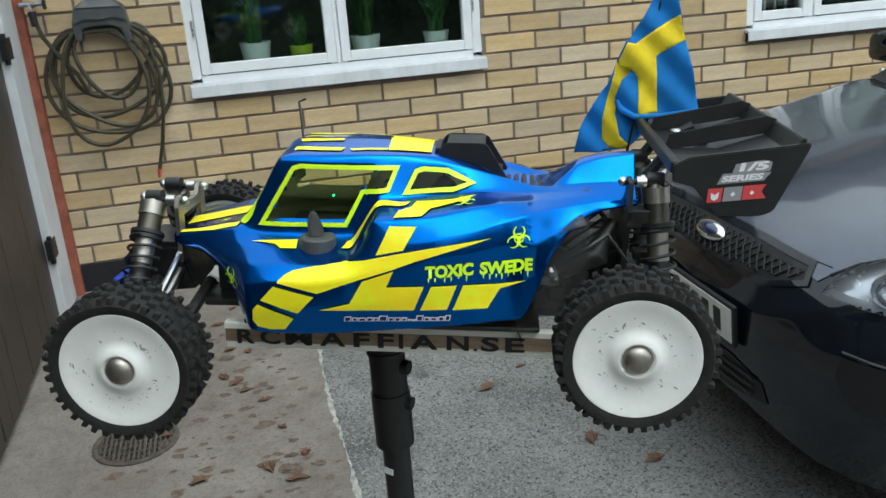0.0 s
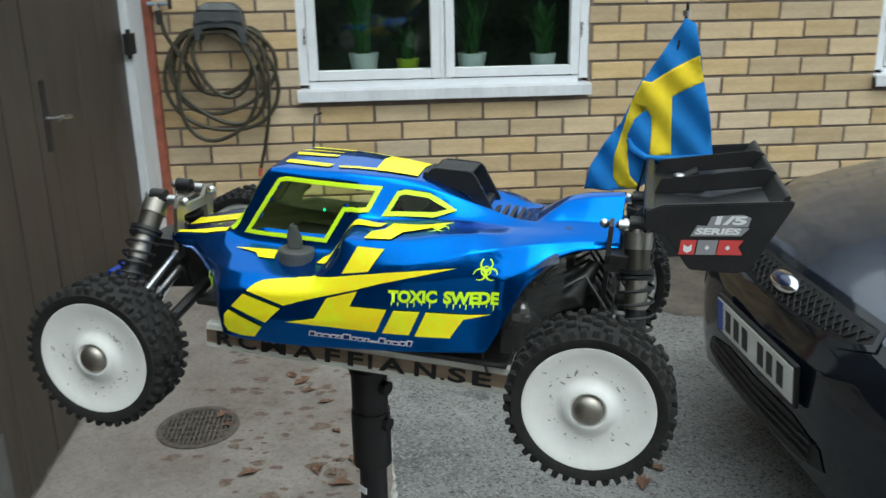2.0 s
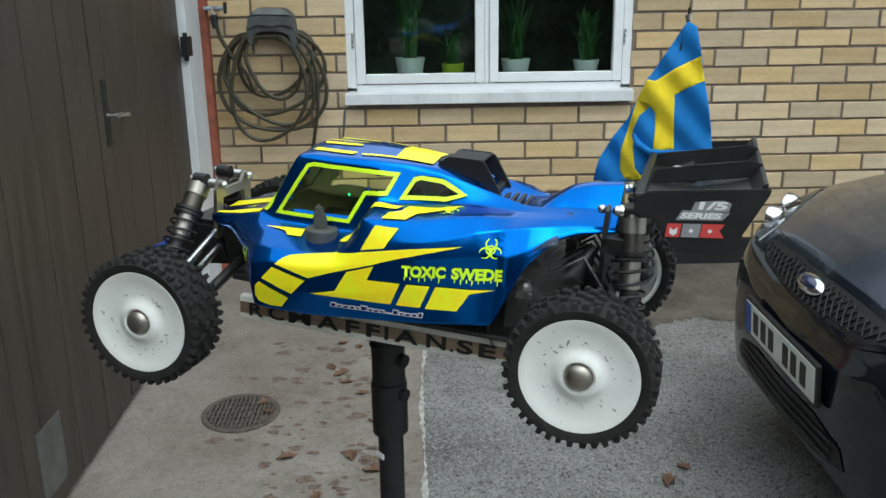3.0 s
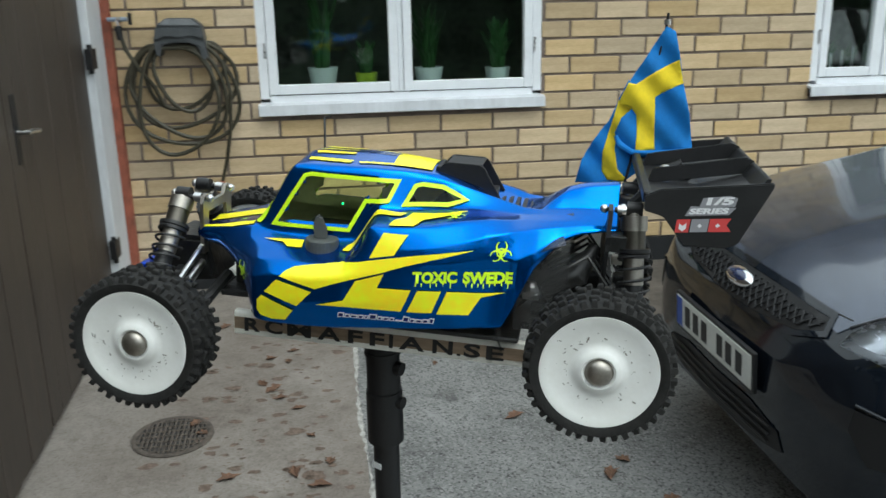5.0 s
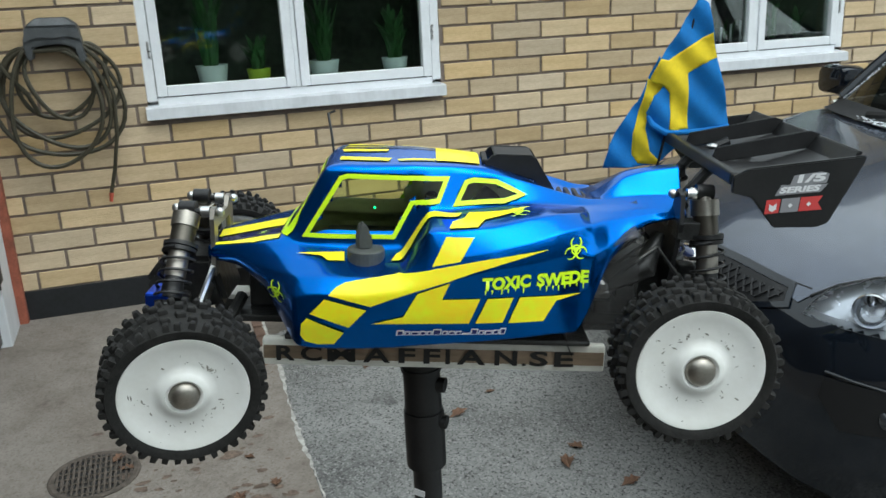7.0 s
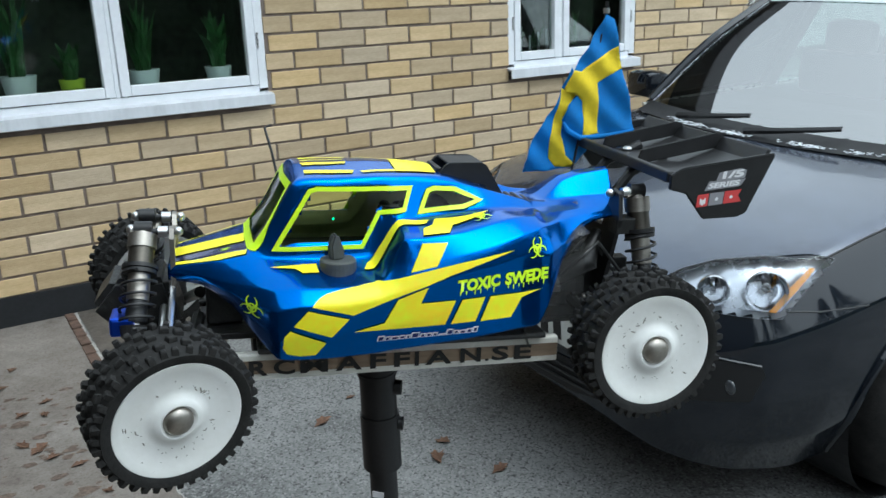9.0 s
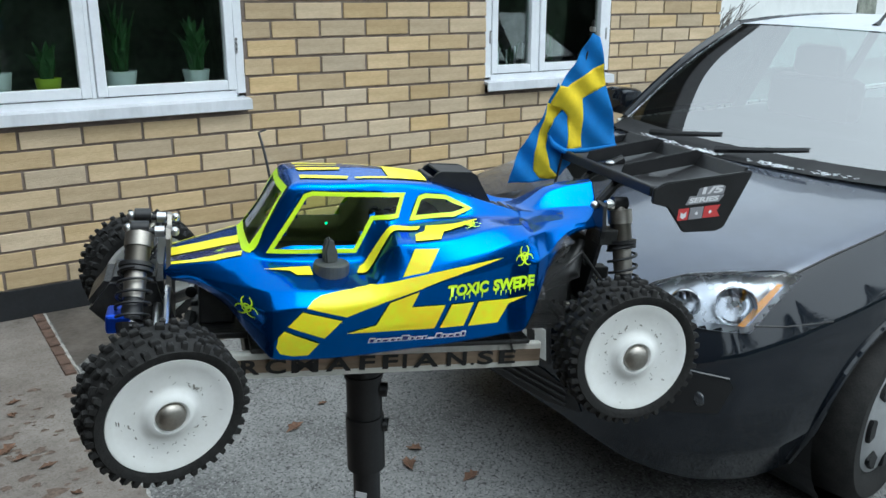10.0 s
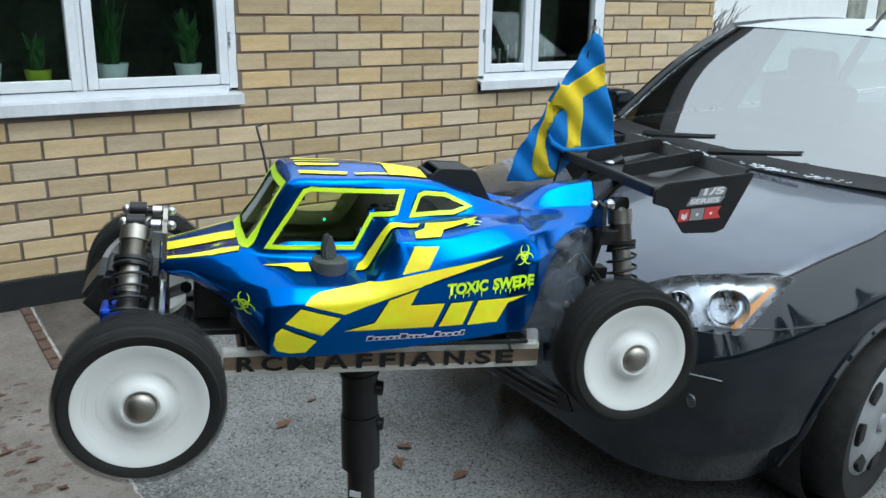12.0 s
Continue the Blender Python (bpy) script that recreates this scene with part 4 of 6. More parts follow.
def stud_mesh(kind, variant):
    """A worn rubber stud, about a centimetre across; alike studs share one mesh."""
    if (kind, variant) not in stud_meshes:
        rnd = random.Random(variant + (10 if kind == "edge" else 0))
        w = .0042 if kind == "edge" else .0061
        bm = box(-.0055, .0042 if kind == "edge" else .0050, -.0052, .0052, -w, w)
        for v in bm.verts:
            if v.co.x > 0:
                v.co.y *= rnd.uniform(.62, .92)
                v.co.z *= rnd.uniform(.62, .92)
                v.co.x += rnd.uniform(-.0011, .0008)
        bmesh.ops.bevel(bm, geom=[e for e in bm.edges if all(v.co.x > 0 for v in e.verts)], offset=.0011, segments=1, affect="EDGES")
        me = bpy.data.meshes.new("stud")
        bmesh.ops.recalc_face_normals(bm, faces=bm.faces[:])
        bm.to_mesh(me)
        bm.free()
        me.materials.append(M_RUBBER)
        stud_meshes[kind, variant] = me
    return stud_meshes[kind, variant]


def model_wheel(x, y, z, s, name):
    """A knobbly tyre on a white dish rim with a grey centre nut; the dish faces the side s."""
    rim = part(name, lathe([(0, -.0300), (.0175, -.0300), (.0195, -.0340), (.0220, -.0356), (.0250, -.0350), (.0290, -.0318), (.0335, -.0282), (.0400, -.0264), (.066, -.0315), (.0735, -.0345), (.0765, -.0345), (.0785, -.031), (.0785, .03), (.070, .03), (.070, -.02), (0, -.02)], 64), M_RIM, buggy, "white plastic dish wheel, scuffed and dirty", pose(x, y, z), smooth=True)
    bm = lathe([(.0770, -.0335), (.081, -.0365), (.089, -.037), (.0925, -.031), (.0935, 0), (.0925, .031), (.089, .037), (.081, .0365), (.0770, .0335)], 72)
    part("tyre", bm, M_RUBBER, rim, "black knobbly tyre with worn studs", smooth=True)
    for row, (yy, n, ph) in enumerate(((-.0305, 40, 0), (-.016, 20, .5), (-.004, 20, 0), (.008, 20, .5), (.020, 20, 0), (.0315, 40, .5))):
        for k in range(n):
            a = 2 * math.pi * (k + ph + random.uniform(-.10, .10)) / n
            stud = new("stud", stud_mesh("edge" if row in (0, 5) else "middle", k % 3))
            stud.parent = rim
            stud.matrix_basis = Matrix.Rotation(a, 4, "Y") @ Matrix.Translation((.0945, yy + random.uniform(-.0014, .0014), 0)) @ Matrix.Rotation(random.uniform(-.3, .3), 4, "X")
    nut = lathe([(0, -.0430), (.006, -.0427), (.011, -.0415), (.0150, -.0392), (.0174, -.0362), (.0184, -.033), (.0184, -.028), (0, -.028)], 32)
    part("wheel_nut", nut, M_ALU, rim, "domed grey wheel nut", smooth=True)
    dirt = bmesh.new()
    for k in range(52):
        a, r = random.uniform(0, 2 * math.pi), .041 + (.008 if k % 2 else .031) * random.random() ** 1.3
        yy = -.0264 - (r - .040) / .026 * .0051 - .0006
        q = random.uniform(.0004, .0013)
        bmesh.ops.create_circle(dirt, cap_ends=True, segments=6, radius=q, matrix=Matrix.Translation((r * math.cos(a), yy, r * math.sin(a))) @ Matrix.Rotation(radians(90), 4, "X") @ Matrix.Rotation(random.uniform(0, 3), 4, "Z") @ Matrix.Diagonal((random.uniform(.7, 3.4), random.uniform(.5, 1), 1, 1)))
    tagged(part("dirt", dirt, M_DIRT, rim), kind="stuff")
    if s > 0:
        turn = Matrix.Rotation(math.pi, 4, "Z")
        rim.data.transform(turn)
        for o in rim.children:
            o.matrix_basis = turn @ o.matrix_basis
    return rim


WHEELS = dict(fn=(-.312, -.228, .002), rn=(.326, -.226, .041), ff=(-.316, .228, .020), rf=(.326, .226, .041))
wheel = {k: model_wheel(*v, -1 if k[1] == "n" else 1, "wheel") for k, v in WHEELS.items()}

# rear wing
wing = part("wing", prism([(.365, .250), (.44, .256), (.505, .276), (.507, .280), (.44, .261), (.365, .256)], -.180, .180, .001), M_BLACK, buggy, "black plastic rear wing")
part("front_lip", box(.360, .372, -.180, .180, .250, .266, .003), M_BLACK, wing)
for s in (-1, 1):
    part("end_plate", prism([(.362, .262), (.380, .272), (.518, .292), (.518, .286), (.484, .208), (.470, .202), (.418, .200), (.388, .236), (.362, .242)], s * .183 - .003, s * .183 + .003, .0015), M_BLACK, wing, "black wing end plate with stickers")
    part("fence", prism([(.372, .254), (.378, .276), (.500, .302), (.514, .298), (.506, .280)], s * .062 - .002, s * .062 + .002, .001), M_BLACK, wing, "black inner wing fence")
part("rear_lip", prism([(.498, .276), (.510, .296), (.515, .296), (.508, .276)], -.18, .18, .001), M_BLACK, wing)
for s in (-1, 1):
    part("wing_strut", tube([(.345, s * .045, .20), (.375, s * .045, .24), (.43, s * .04, .268)], .008, 8), M_BLACK, wing)
    part("wing_button", ball((.405, s * .035, .262), .008, s=(1, 1, .5)), M_STEEL, wing)
plate_y = -.1868
STICKER = [([(.430, .2525), (.474, .2580), (.476, .2690), (.466, .2715), (.434, .2655)], M_GREYBAR),
           ([(.414, .2400), (.468, .2465), (.476, .2570), (.420, .2535)], M_GREYBAR),
           ([(.404, .2170), (.421, .2190), (.422, .2365), (.405, .2345)], M_REDBAR),
           ([(.4225, .2192), (.4440, .2217), (.4450, .2392), (.4235, .2367)], M_GREYBAR),
           ([(.4450, .2218), (.4730, .2250), (.4670, .2335), (.4720, .2423), (.4460, .2393)], M_REDBAR)]
STICKER += [([(.4085, .2300), (.4085, .2225), (.4130, .2200), (.4175, .2235), (.4175, .2312), (.4130, .2272)], M_WHITEBAR),
            ([(.4310, .2285), (.4340, .2260), (.4370, .2292), (.4340, .2320)], M_WHITEBAR),
            ([(.4530, .2310), (.4560, .2285), (.4590, .2317), (.4560, .2345)], M_WHITEBAR)]
for poly, mt in STICKER:
    bm = bmesh.new()
    yy = plate_y - (.0006 if mt is M_WHITEBAR else 0)
    bm.faces.new([bm.verts.new((x, yy, z)) for x, z in poly])
    part("sticker", bm, mt, wing)
letters("1/5", .0105, lambda x, y: Vector((.438 + x + .18 * y, plate_y - .0008, .2565 + .11 * x + y)), M_WHITEBAR, wing, "lettering", width=.033, bold=.05)
letters("SERIES", .0080, lambda x, y: Vector((.418 + x + .25 * y, plate_y - .0008, .2428 + .11 * x + y)), M_WHITEBAR, wing, "lettering", width=.048, bold=.05)
# smoky plastic guards ahead of the rear wheels
for s in (-1, 1):
    bm = bmesh.new()
    rows = []
    for k in range(13):
        a = radians(105 + 8.5 * k)
        rows.append([bm.verts.new((.300 + .122 * math.cos(a) - .004 * j, s * (.150 - .022 * j), .062 + .118 * math.sin(a) + .006 * math.sin(1.3 * j))) for j in range(5)])
    for k in range(12):
        for j in range(4):
            bm.faces.new((rows[k][j], rows[k + 1][j], rows[k + 1][j + 1], rows[k][j + 1]))
    g = part("mud_guard", bm, M_SMOKED, buggy, "smoky clear plastic mud guard", smooth=True)
    g.modifiers.new("thickness", "SOLIDIFY").thickness = .0015
# antenna
part("antenna", tube([(-.138, .060, .19), (-.150, .100, .25), (-.158, .122, .280), (-.148, .126, .284)], .0021, 6), M_BLACK, buggy, "thin black wire antenna")

# sign rail and pole stand
stand = thing("pole_stand", "black telescopic pole stand with a white lettered rail", "stand", pose(0.374, -3.514, 1.076, 0, 4.4, -17.97))
rail = part("rail", box(-.216, .238, -.140, -.126, -.018, .020, .003), M_PLANK, stand, "white painted rail lettered in black")
part("cradle", box(-.19, .21, -.128, .10, -.016, .0185, .004), M_BLACK, stand, "black support plate under the chassis")
part("rail_face", box(-.214, .236, -.1415, -.1395, -.008, .0105), M_PLANKIN, stand)
for txt, u, wd in (("R", -.197, .025), ("C", -.165, .028), ("M", -.130, .037), ("A", -.083, .036), ("F", -.036, .022), ("F", -.003, .022), ("I", .026, .006), ("A", .041, .038), ("N", .091, .030), (".", .127, .006), ("S", .137, .025), ("E", .170, .026)):
    letters(txt, .004 if txt == "." else .0215, lambda x, y, u=u: Vector((u + x, -.1445, -.0095 + y)), M_LETTER, rail, "lettering", width=wd, bold=.03)
for x in (-.15, .17):
    part("pad", box(x, x + .02, -.10, .10, .0195, .024, .002), M_BLACK, stand)
down = BUGGY.inverted() @ Vector((0.352, -3.545, gz(-3.545)))
upp = BUGGY.inverted() @ Vector((0.352, -3.545, 1.045))
ax = (down - upp).normalized()
q = lambda d: upp + ax * d
part("pole", cyl(q(.16), down, .0215, seg=24), M_BLACK, stand, "black pole", smooth=True)
bm = cyl(q(-.01), q(.19), .0275, seg=24)
cyl(q(.10), q(.19), .0300, seg=24, bm=bm)
cyl(q(.03), q(.035), .030, seg=24, bm=bm)
part("clamp_sleeve", bm, M_BLACK, stand, "black clamp sleeve", smooth=True)
for d, r in ((.055, .014), (.115, .013)):
    c = q(d) + Vector((.034, -.012, 0))
    part("knob", cyl(q(d), c, r, r * .8, 12), M_BLACK, stand, smooth=True)
c = q(.232) + Vector((-.012, -.0185, 0))
part("tag", box(-.010, .008, -.001, .001, -.005, .005), M_WHITEBAR, stand, "small white tag", m=Matrix.Translation(c) @ Matrix.Rotation(-.5, 4, "Z"))

# ---- flag ----
flag = thing("flag", "small blue and yellow cross flag drooping from a rod", "flag", BUGGY)


def cloth(v0, amp):
    def surf(u, w):
        d = 0.464 - w
        fold = amp * math.sin((u - 0.3) * 62 + d * 9) * min(1, d * 9) + 0.6 * amp * math.sin((u + w) * 95)
        return Vector((u, v0 + fold + (u - 0.39) * -0.10, w))
    return surf


FRONT = [(.388, .466), (.403, .459), (.416, .416), (.426, .379), (.439, .336), (.451, .281), (.428, .275), (.397, .266), (.358, .265), (.336, .277), (.328, .294), (.336, .320), (.351, .335), (.329, .345), (.341, .376), (.364, .419)]
FRONT_Y = [(.4145, .417), (.4255, .381), (.405, .371), (.384, .356), (.388, .320), (.394, .272), (.363, .270), (.362, .300), (.359, .326), (.351, .335), (.329, .343), (.341, .376), (.353, .374), (.380, .396)]
BACK = [(.341, .380), (.363, .330), (.383, .272), (.381, .239), (.357, .220), (.351, .215), (.310, .206), (.273, .202), (.279, .240), (.297, .279), (.317, .310), (.329, .345)]
BACK_Y = [(.329, .345), (.351, .335), (.336, .308), (.331, .268), (.339, .235), (.357, .219), (.351, .215), (.325, .214), (.315, .227), (.313, .260), (.322, .305)]
sf, sb = cloth(.122, .0055), cloth(.132, .006)


def solid_cloth(name, polys, surf, material, label, step=.006, th=.0009):
    ob = part(name, fill(polys, step, surf), material, flag, label, smooth=True)
    so = ob.modifiers.new("thickness", "SOLIDIFY")
    so.thickness, so.offset = th, 0
    return ob


solid_cloth("cloth", [FRONT], sf, M_FLAGBLUE, "blue flag cloth in soft folds")
solid_cloth("cross", [FRONT_Y], sf, M_FLAGYEL, "yellow cross of the flag", th=.0021)
solid_cloth("cloth", [BACK], sb, M_FLAGBLUE, "blue flag cloth in soft folds")
solid_cloth("cross", [BACK_Y], sb, M_FLAGYEL, "yellow cross of the flag", th=.0021)
hem = [sf(a, b) + Vector((0, -.003, 0)) for a, b in ((.451, .281), (.428, .275), (.397, .267), (.358, .266), (.337, .277), (.330, .290))]
part("hem", tube(hem, [.0025, .0035, .004, .005, .0055, .003], 8), M_FLAGBLUE, flag, "rolled lower hem", smooth=True)
part("rod", tube([(.352, .128, .205), (.372, .128, .34), (.389, .124, .470), (.3885, .1235, .486)], .0022, 8), M_BLACK, flag, "thin black flag rod")
part("tip", cyl((.389, .1235, .468), (.3885, .1235, .476), .005), M_STEEL, flag)

# ---- parked car ----
CAR = pose(1.545, -2.375, gz(-2.375), 2.2, 0, 0.5)
car = thing("parked_car", "dark grey-blue hatchback car parked with its front to the model", "car", CAR)
CBODY = [
    (-.026, [(.0, .37), (.0, .42), (.0, .50), (.0, .58), (.0, .63), (.0, .645), (0, .648)]),
    (-.012, [(-.30, .355), (-.33, .41), (-.35, .50), (-.34, .60), (-.31, .655), (-.16, .672), (0, .675)]),
    (.012, [(-.45, .325), (-.49, .40), (-.51, .50), (-.50, .62), (-.45, .705), (-.25, .73), (0, .74)]),
    (.05, [(-.55, .295), (-.60, .385), (-.62, .50), (-.61, .65), (-.54, .755), (-.31, .785), (0, .795)]),
    (.12, [(-.63, .265), (-.69, .37), (-.71, .50), (-.70, .67), (-.61, .805), (-.36, .84), (0, .85)]),
    (.23, [(-.70, .235), (-.77, .36), (-.80, .51), (-.79, .70), (-.69, .855), (-.41, .89), (0, .90)]),
    (.42, [(-.76, .21), (-.84, .37), (-.865, .53), (-.855, .745), (-.745, .905), (-.44, .94), (0, .95)]),
    (.70, [(-.79, .22), (-.88, .40), (-.90, .56), (-.89, .79), (-.770, .955), (-.46, .99), (0, 1.00)]),
    (.98, [(-.80, .22), (-.89, .40), (-.91, .58), (-.90, .83), (-.785, 1.00), (-.48, 1.03), (0, 1.04)]),
    (1.20, [(-.80, .22), (-.90, .40), (-.915, .60), (-.91, .87), (-.80, 1.035), (-.50, 1.05), (0, 1.055)]),
    (1.70, [(-.80, .22), (-.90, .40), (-.915, .60), (-.91, .88), (-.80, 1.05), (-.50, 1.05), (0, 1.05)]),
    (3.00, [(-.80, .22), (-.90, .40), (-.915, .60), (-.91, .90), (-.80, 1.08), (-.50, 1.06), (0, 1.06)]),
    (4.15, [(-.78, .25), (-.86, .40), (-.88, .60), (-.87, .90), (-.78, 1.10), (-.50, 1.10), (0, 1.10)]),
    (4.32, [(-.60, .30), (-.68, .40), (-.70, .60), (-.68, .90), (-.60, 1.05), (-.40, 1.08), (0, 1.08)]),
    (4.36, [(-.02, .35), (-.02, .40), (-.02, .60), (-.02, .90), (-.02, 1.02), (-.01, 1.04), (0, 1.04)]),
]
cb = loft(CBODY, 20, 14)
ct = tree_of(cb)
AX, AZ, AR = 0.915, 0.365, 0.365
LAMP = [(-.248, .776), (-.226, .808), (-.188, .840), (-.130, .862), (-.070, .880), (.053, .897), (.215, .903), (.250, .892), (.168, .825), (.106, .757), (.040, .760), (-.030, .764), (-.140, .772)]


def corner_axes(s):
    way = Vector((.75, -.66 * s, 0)).normalized()
    e1 = Vector((.66, .75 * s, 0)).normalized()
    return Vector((.2, .70 * s, 0)), e1, way


def lamp_test(c):
    s = -1 if c.y < 0 else 1
    p0, e1, way = corner_axes(s)
    d = c - p0
    return d.x * way.x + d.y * way.y < 0.35 and c.x < .75 and inside(inset(LAMP, .004), d.dot(e1), c.z)


cut(cb, lambda c: (abs(c.y) > .55 and (c.x - AX) ** 2 + (c.z - AZ) ** 2 < AR ** 2) or (abs(c.y) > .55 and (c.x - 3.5) ** 2 + (c.z - AZ) ** 2 < AR ** 2) or lamp_test(c))


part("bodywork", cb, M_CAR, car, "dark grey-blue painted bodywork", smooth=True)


def car_surf(start, e1, e2, way, off):
    return onto(ct, start, e1, e2, way, off)


cf = lambda off: car_surf((-1, .0011, 0), (0, 1, 0), (0, 0, 1), (1, 0, 0), off)
ctop = lambda off: car_surf((0, 0, 3), (1, 0, 0), (0, 1, 0), (0, 0, -1), off)
# bonnet sheet over the bodywork; its lighter paint stands in for mirrored sky
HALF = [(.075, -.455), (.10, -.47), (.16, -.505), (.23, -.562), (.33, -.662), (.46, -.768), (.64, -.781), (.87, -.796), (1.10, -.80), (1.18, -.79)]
part("bonnet", fill([HALF + [(x, -y) for x, y in reversed(HALF)]], .020, ctop(.003)), M_BONNET, car, "dark bonnet under a thin film of frost, lightened to stand for reflected sky", smooth=True)
GRILLE = [(-.42, .785), (-.40, .812), (-.20, .818), (0, .820), (.20, .818), (.40, .812), (.42, .785), (.33, .755), (.12, .737), (0, .735), (-.12, .737), (-.33, .755)]
part("grille", fill([GRILLE], .03, cf(.004)), M_CARBLACK, car, "black mesh grille", smooth=True)
bars = bmesh.new()
g1 = cf(.007)
for k in range(-26, 27):
    for d in (-1, 1):
        pts = []
        for i in range(9):
            y, z = k * .034 + d * (i - 4) * .0125, .778 + (i - 4) * .011
            if inside(inset(GRILLE, .006), y, z):
                q = g1(y, z)
                if q is not None:
                    pts.append(q)
        if len(pts) > 1:
            tube(pts, .0032, 5, bm=bars)
tagged(part("grille_mesh", bars, M_BLACK, car, "black diamond mesh bars"), kind="stuff")
part("grille_surround", fill([inset(GRILLE, -.016)], .010, cf(.006), [inset(GRILLE, -.001)]), M_CAR, car, smooth=True)
em = bmesh.new()
ball((0, 0, 0), .5, bm=em, seg=24, s=(.05, .15, .066))
e0 = cf(.010)(0.012, .788)
part("badge", em, M_CHROME, car, "plain chrome oval badge", Matrix.Translation(e0) @ Matrix.Rotation(.75, 4, "Y"), smooth=True)
em = bmesh.new()
ball((0, 0, 0), .5, bm=em, seg=24, s=(.062, .128, .050))
part("badge_field", em, mat("badge_dark", (.02, .03, .08), .2, coat=1.0), car, "", Matrix.Translation(e0 + Vector((-.001, 0, .001))) @ Matrix.Rotation(.75, 4, "Y"), smooth=True)
INTAKE = [(-.40, .40), (-.37, .455), (-.22, .485), (.22, .485), (.37, .455), (.40, .40), (.24, .375), (-.24, .375)]
part("lower_intake", fill([INTAKE], .04, cf(.004)), M_CARBLACK, car, "black lower air intake", smooth=True)
for z in (.405, .43, .455):
    part("slat", tube([cf(.010)(y, z) for y in (-.34, -.26, -.1, .1, .26, .34)], .004, 6), M_BLACK, car)
# number plate with bars in place of its characters
pm = Matrix.Translation(cf(.016)(0.005, .590)) @ Matrix.Rotation(-.09, 4, "Y")
npl = part("number_plate", box(-.006, .004, -.262, .262, -.057, .057, .003), M_PLATE, car, "white number plate with a blue end", pm)
part("plate_holder", box(-.004, .012, -.272, .272, -.067, .067, .004), M_CARBLACK, car, "", pm)
part("plate_band", box(-.0075, -.0055, .218, .258, -.052, .052), M_PLATEBLUE, npl)
for y in (.175, .112, .049, -.062, -.122, -.188):
    part("plate_bar", box(-.0078, -.0055, y - .019, y + .019, -.036, .036), M_LETTER, npl)

for s in (-1, 1):
    p0, e1, way = corner_axes(s)
    lens_s = onto(ct, p0 - way * 1.5, e1, (0, 0, 1), way, .004)
    lamp = part("headlight", fill([LAMP], .015, lambda a, b: lens_s(a, b)), M_LENS, car, "clear headlight with two round reflectors", smooth=True)
    lamp.visible_shadow = False
    back = onto(ct, p0 - way * 1.5, e1, (0, 0, 1), way, 0)

    def deep(a, b):
        q = back(a, b)
        return q + way * .055 if q is not None else None
    part("housing", fill([inset(LAMP, -.006)], .015, deep), mat("lamp_silver", (.55, .57, .6), .25, metal=.7, var=.2, scale=20), lamp, "silver lamp housing", smooth=True)
    rim = bmesh.new()
    n = len(LAMP)
    for i in range(n):
        a, b = LAMP[i], LAMP[(i + 1) % n]
        qa, qb = lens_s(*a), lens_s(*b)
        if qa is None or qb is None:
            continue
        rim.faces.new([rim.verts.new(v) for v in (qa, qb, qb + way * .06, qa + way * .06)])
    part("lamp_wall", rim, mat("lamp_grey", (.3, .31, .33), .3, metal=.5), lamp)
    for a, z, r in ((-.085, .822, .046), (.060, .828, .060)):
        c = back(a, z)
        if c is None:
            continue
        bowl = lathe([(r, -.034), (r * 1.03, -.028), (r * .9, 0), (r * .6, .02), (r * .25, .028), (r * .25, .0), (r * .18, -.012), (0, -.014)], 32)
        m = Matrix.Translation(c + way * .030) @ way.to_track_quat("Y", "Z").to_matrix().to_4x4()
        part("reflector", bowl, M_CHROME, lamp, "chrome reflector bowl", m, smooth=True)
    AMB = [(.070, .773), (.090, .770), (.148, .824), (.196, .874), (.180, .878), (.126, .832)]
    part("turn_signal", fill([AMB], .03, lambda a, b: (lambda q: q + way * .012 if q is not None else None)(back(a, b))), M_AMBER, lamp, "amber turn signal", smooth=True)
    FOG = [(-.170, .648), (-.026, .637), (.062, .624), (.075, .600), (.042, .515), (-.120, .505), (-.180, .590)]
    fs = onto(ct, p0 - way * 1.5, e1, (0, 0, 1), way, .004)
    part("fog_recess", fill([FOG], .03, fs), M_CARBLACK, car, "black fog lamp recess", smooth=True)
    q = fs(-.021, .559)
    part("fog_lamp", ball(q, .024, seg=16, s=(.4, 1, 1)), M_CARLAMP, car, "small round fog lamp", smooth=True)
    part("bright_strip", tube([fs(a, .641 - .14 * (a + .026) - .5 * max(0, a) ** 2) for a in (-.17, -.10, -.026, .03, .062)], .0045, 6), M_CAR, car)
    # wheel
    wc = Vector((.94, s * .80, .33))
    tyre = part("road_wheel", lathe([(.200, -.085), (.235, -.105), (.285, -.108), (.308, -.085), (.314, -.04), (.314, .06), (.29, .09), (.2, .09)], 48), M_RUBBER, car, "black road tyre with a silver wheel cover", Matrix.Translation(wc) @ Matrix.Rotation(radians(0 if s < 0 else 180), 4, "Z") @ Matrix.Rotation(radians(8), 4, "Z"), smooth=True)
    hc = lathe([(0, -.098), (.03, -.098), (.05, -.112), (.12, -.108), (.19, -.095), (.205, -.085), (.205, -.06), (0, -.06)], 48)
    hub = part("wheel_cover", hc, M_HUBCAP, tyre, "scuffed silver seven-hole wheel cover", smooth=True)
    for k in range(7):
        a = 2 * math.pi * k / 7 + .3
        hole = prism([(-.030, .135), (.030, .135), (.042, .178), (.02, .188), (-.02, .188), (-.042, .178)], -.1095, -.085, .003)
        bmesh.ops.transform(hole, matrix=Matrix.Rotation(a, 4, "Y"), verts=hole.verts[:])
        part("vent", hole, M_CARBLACK, hub)
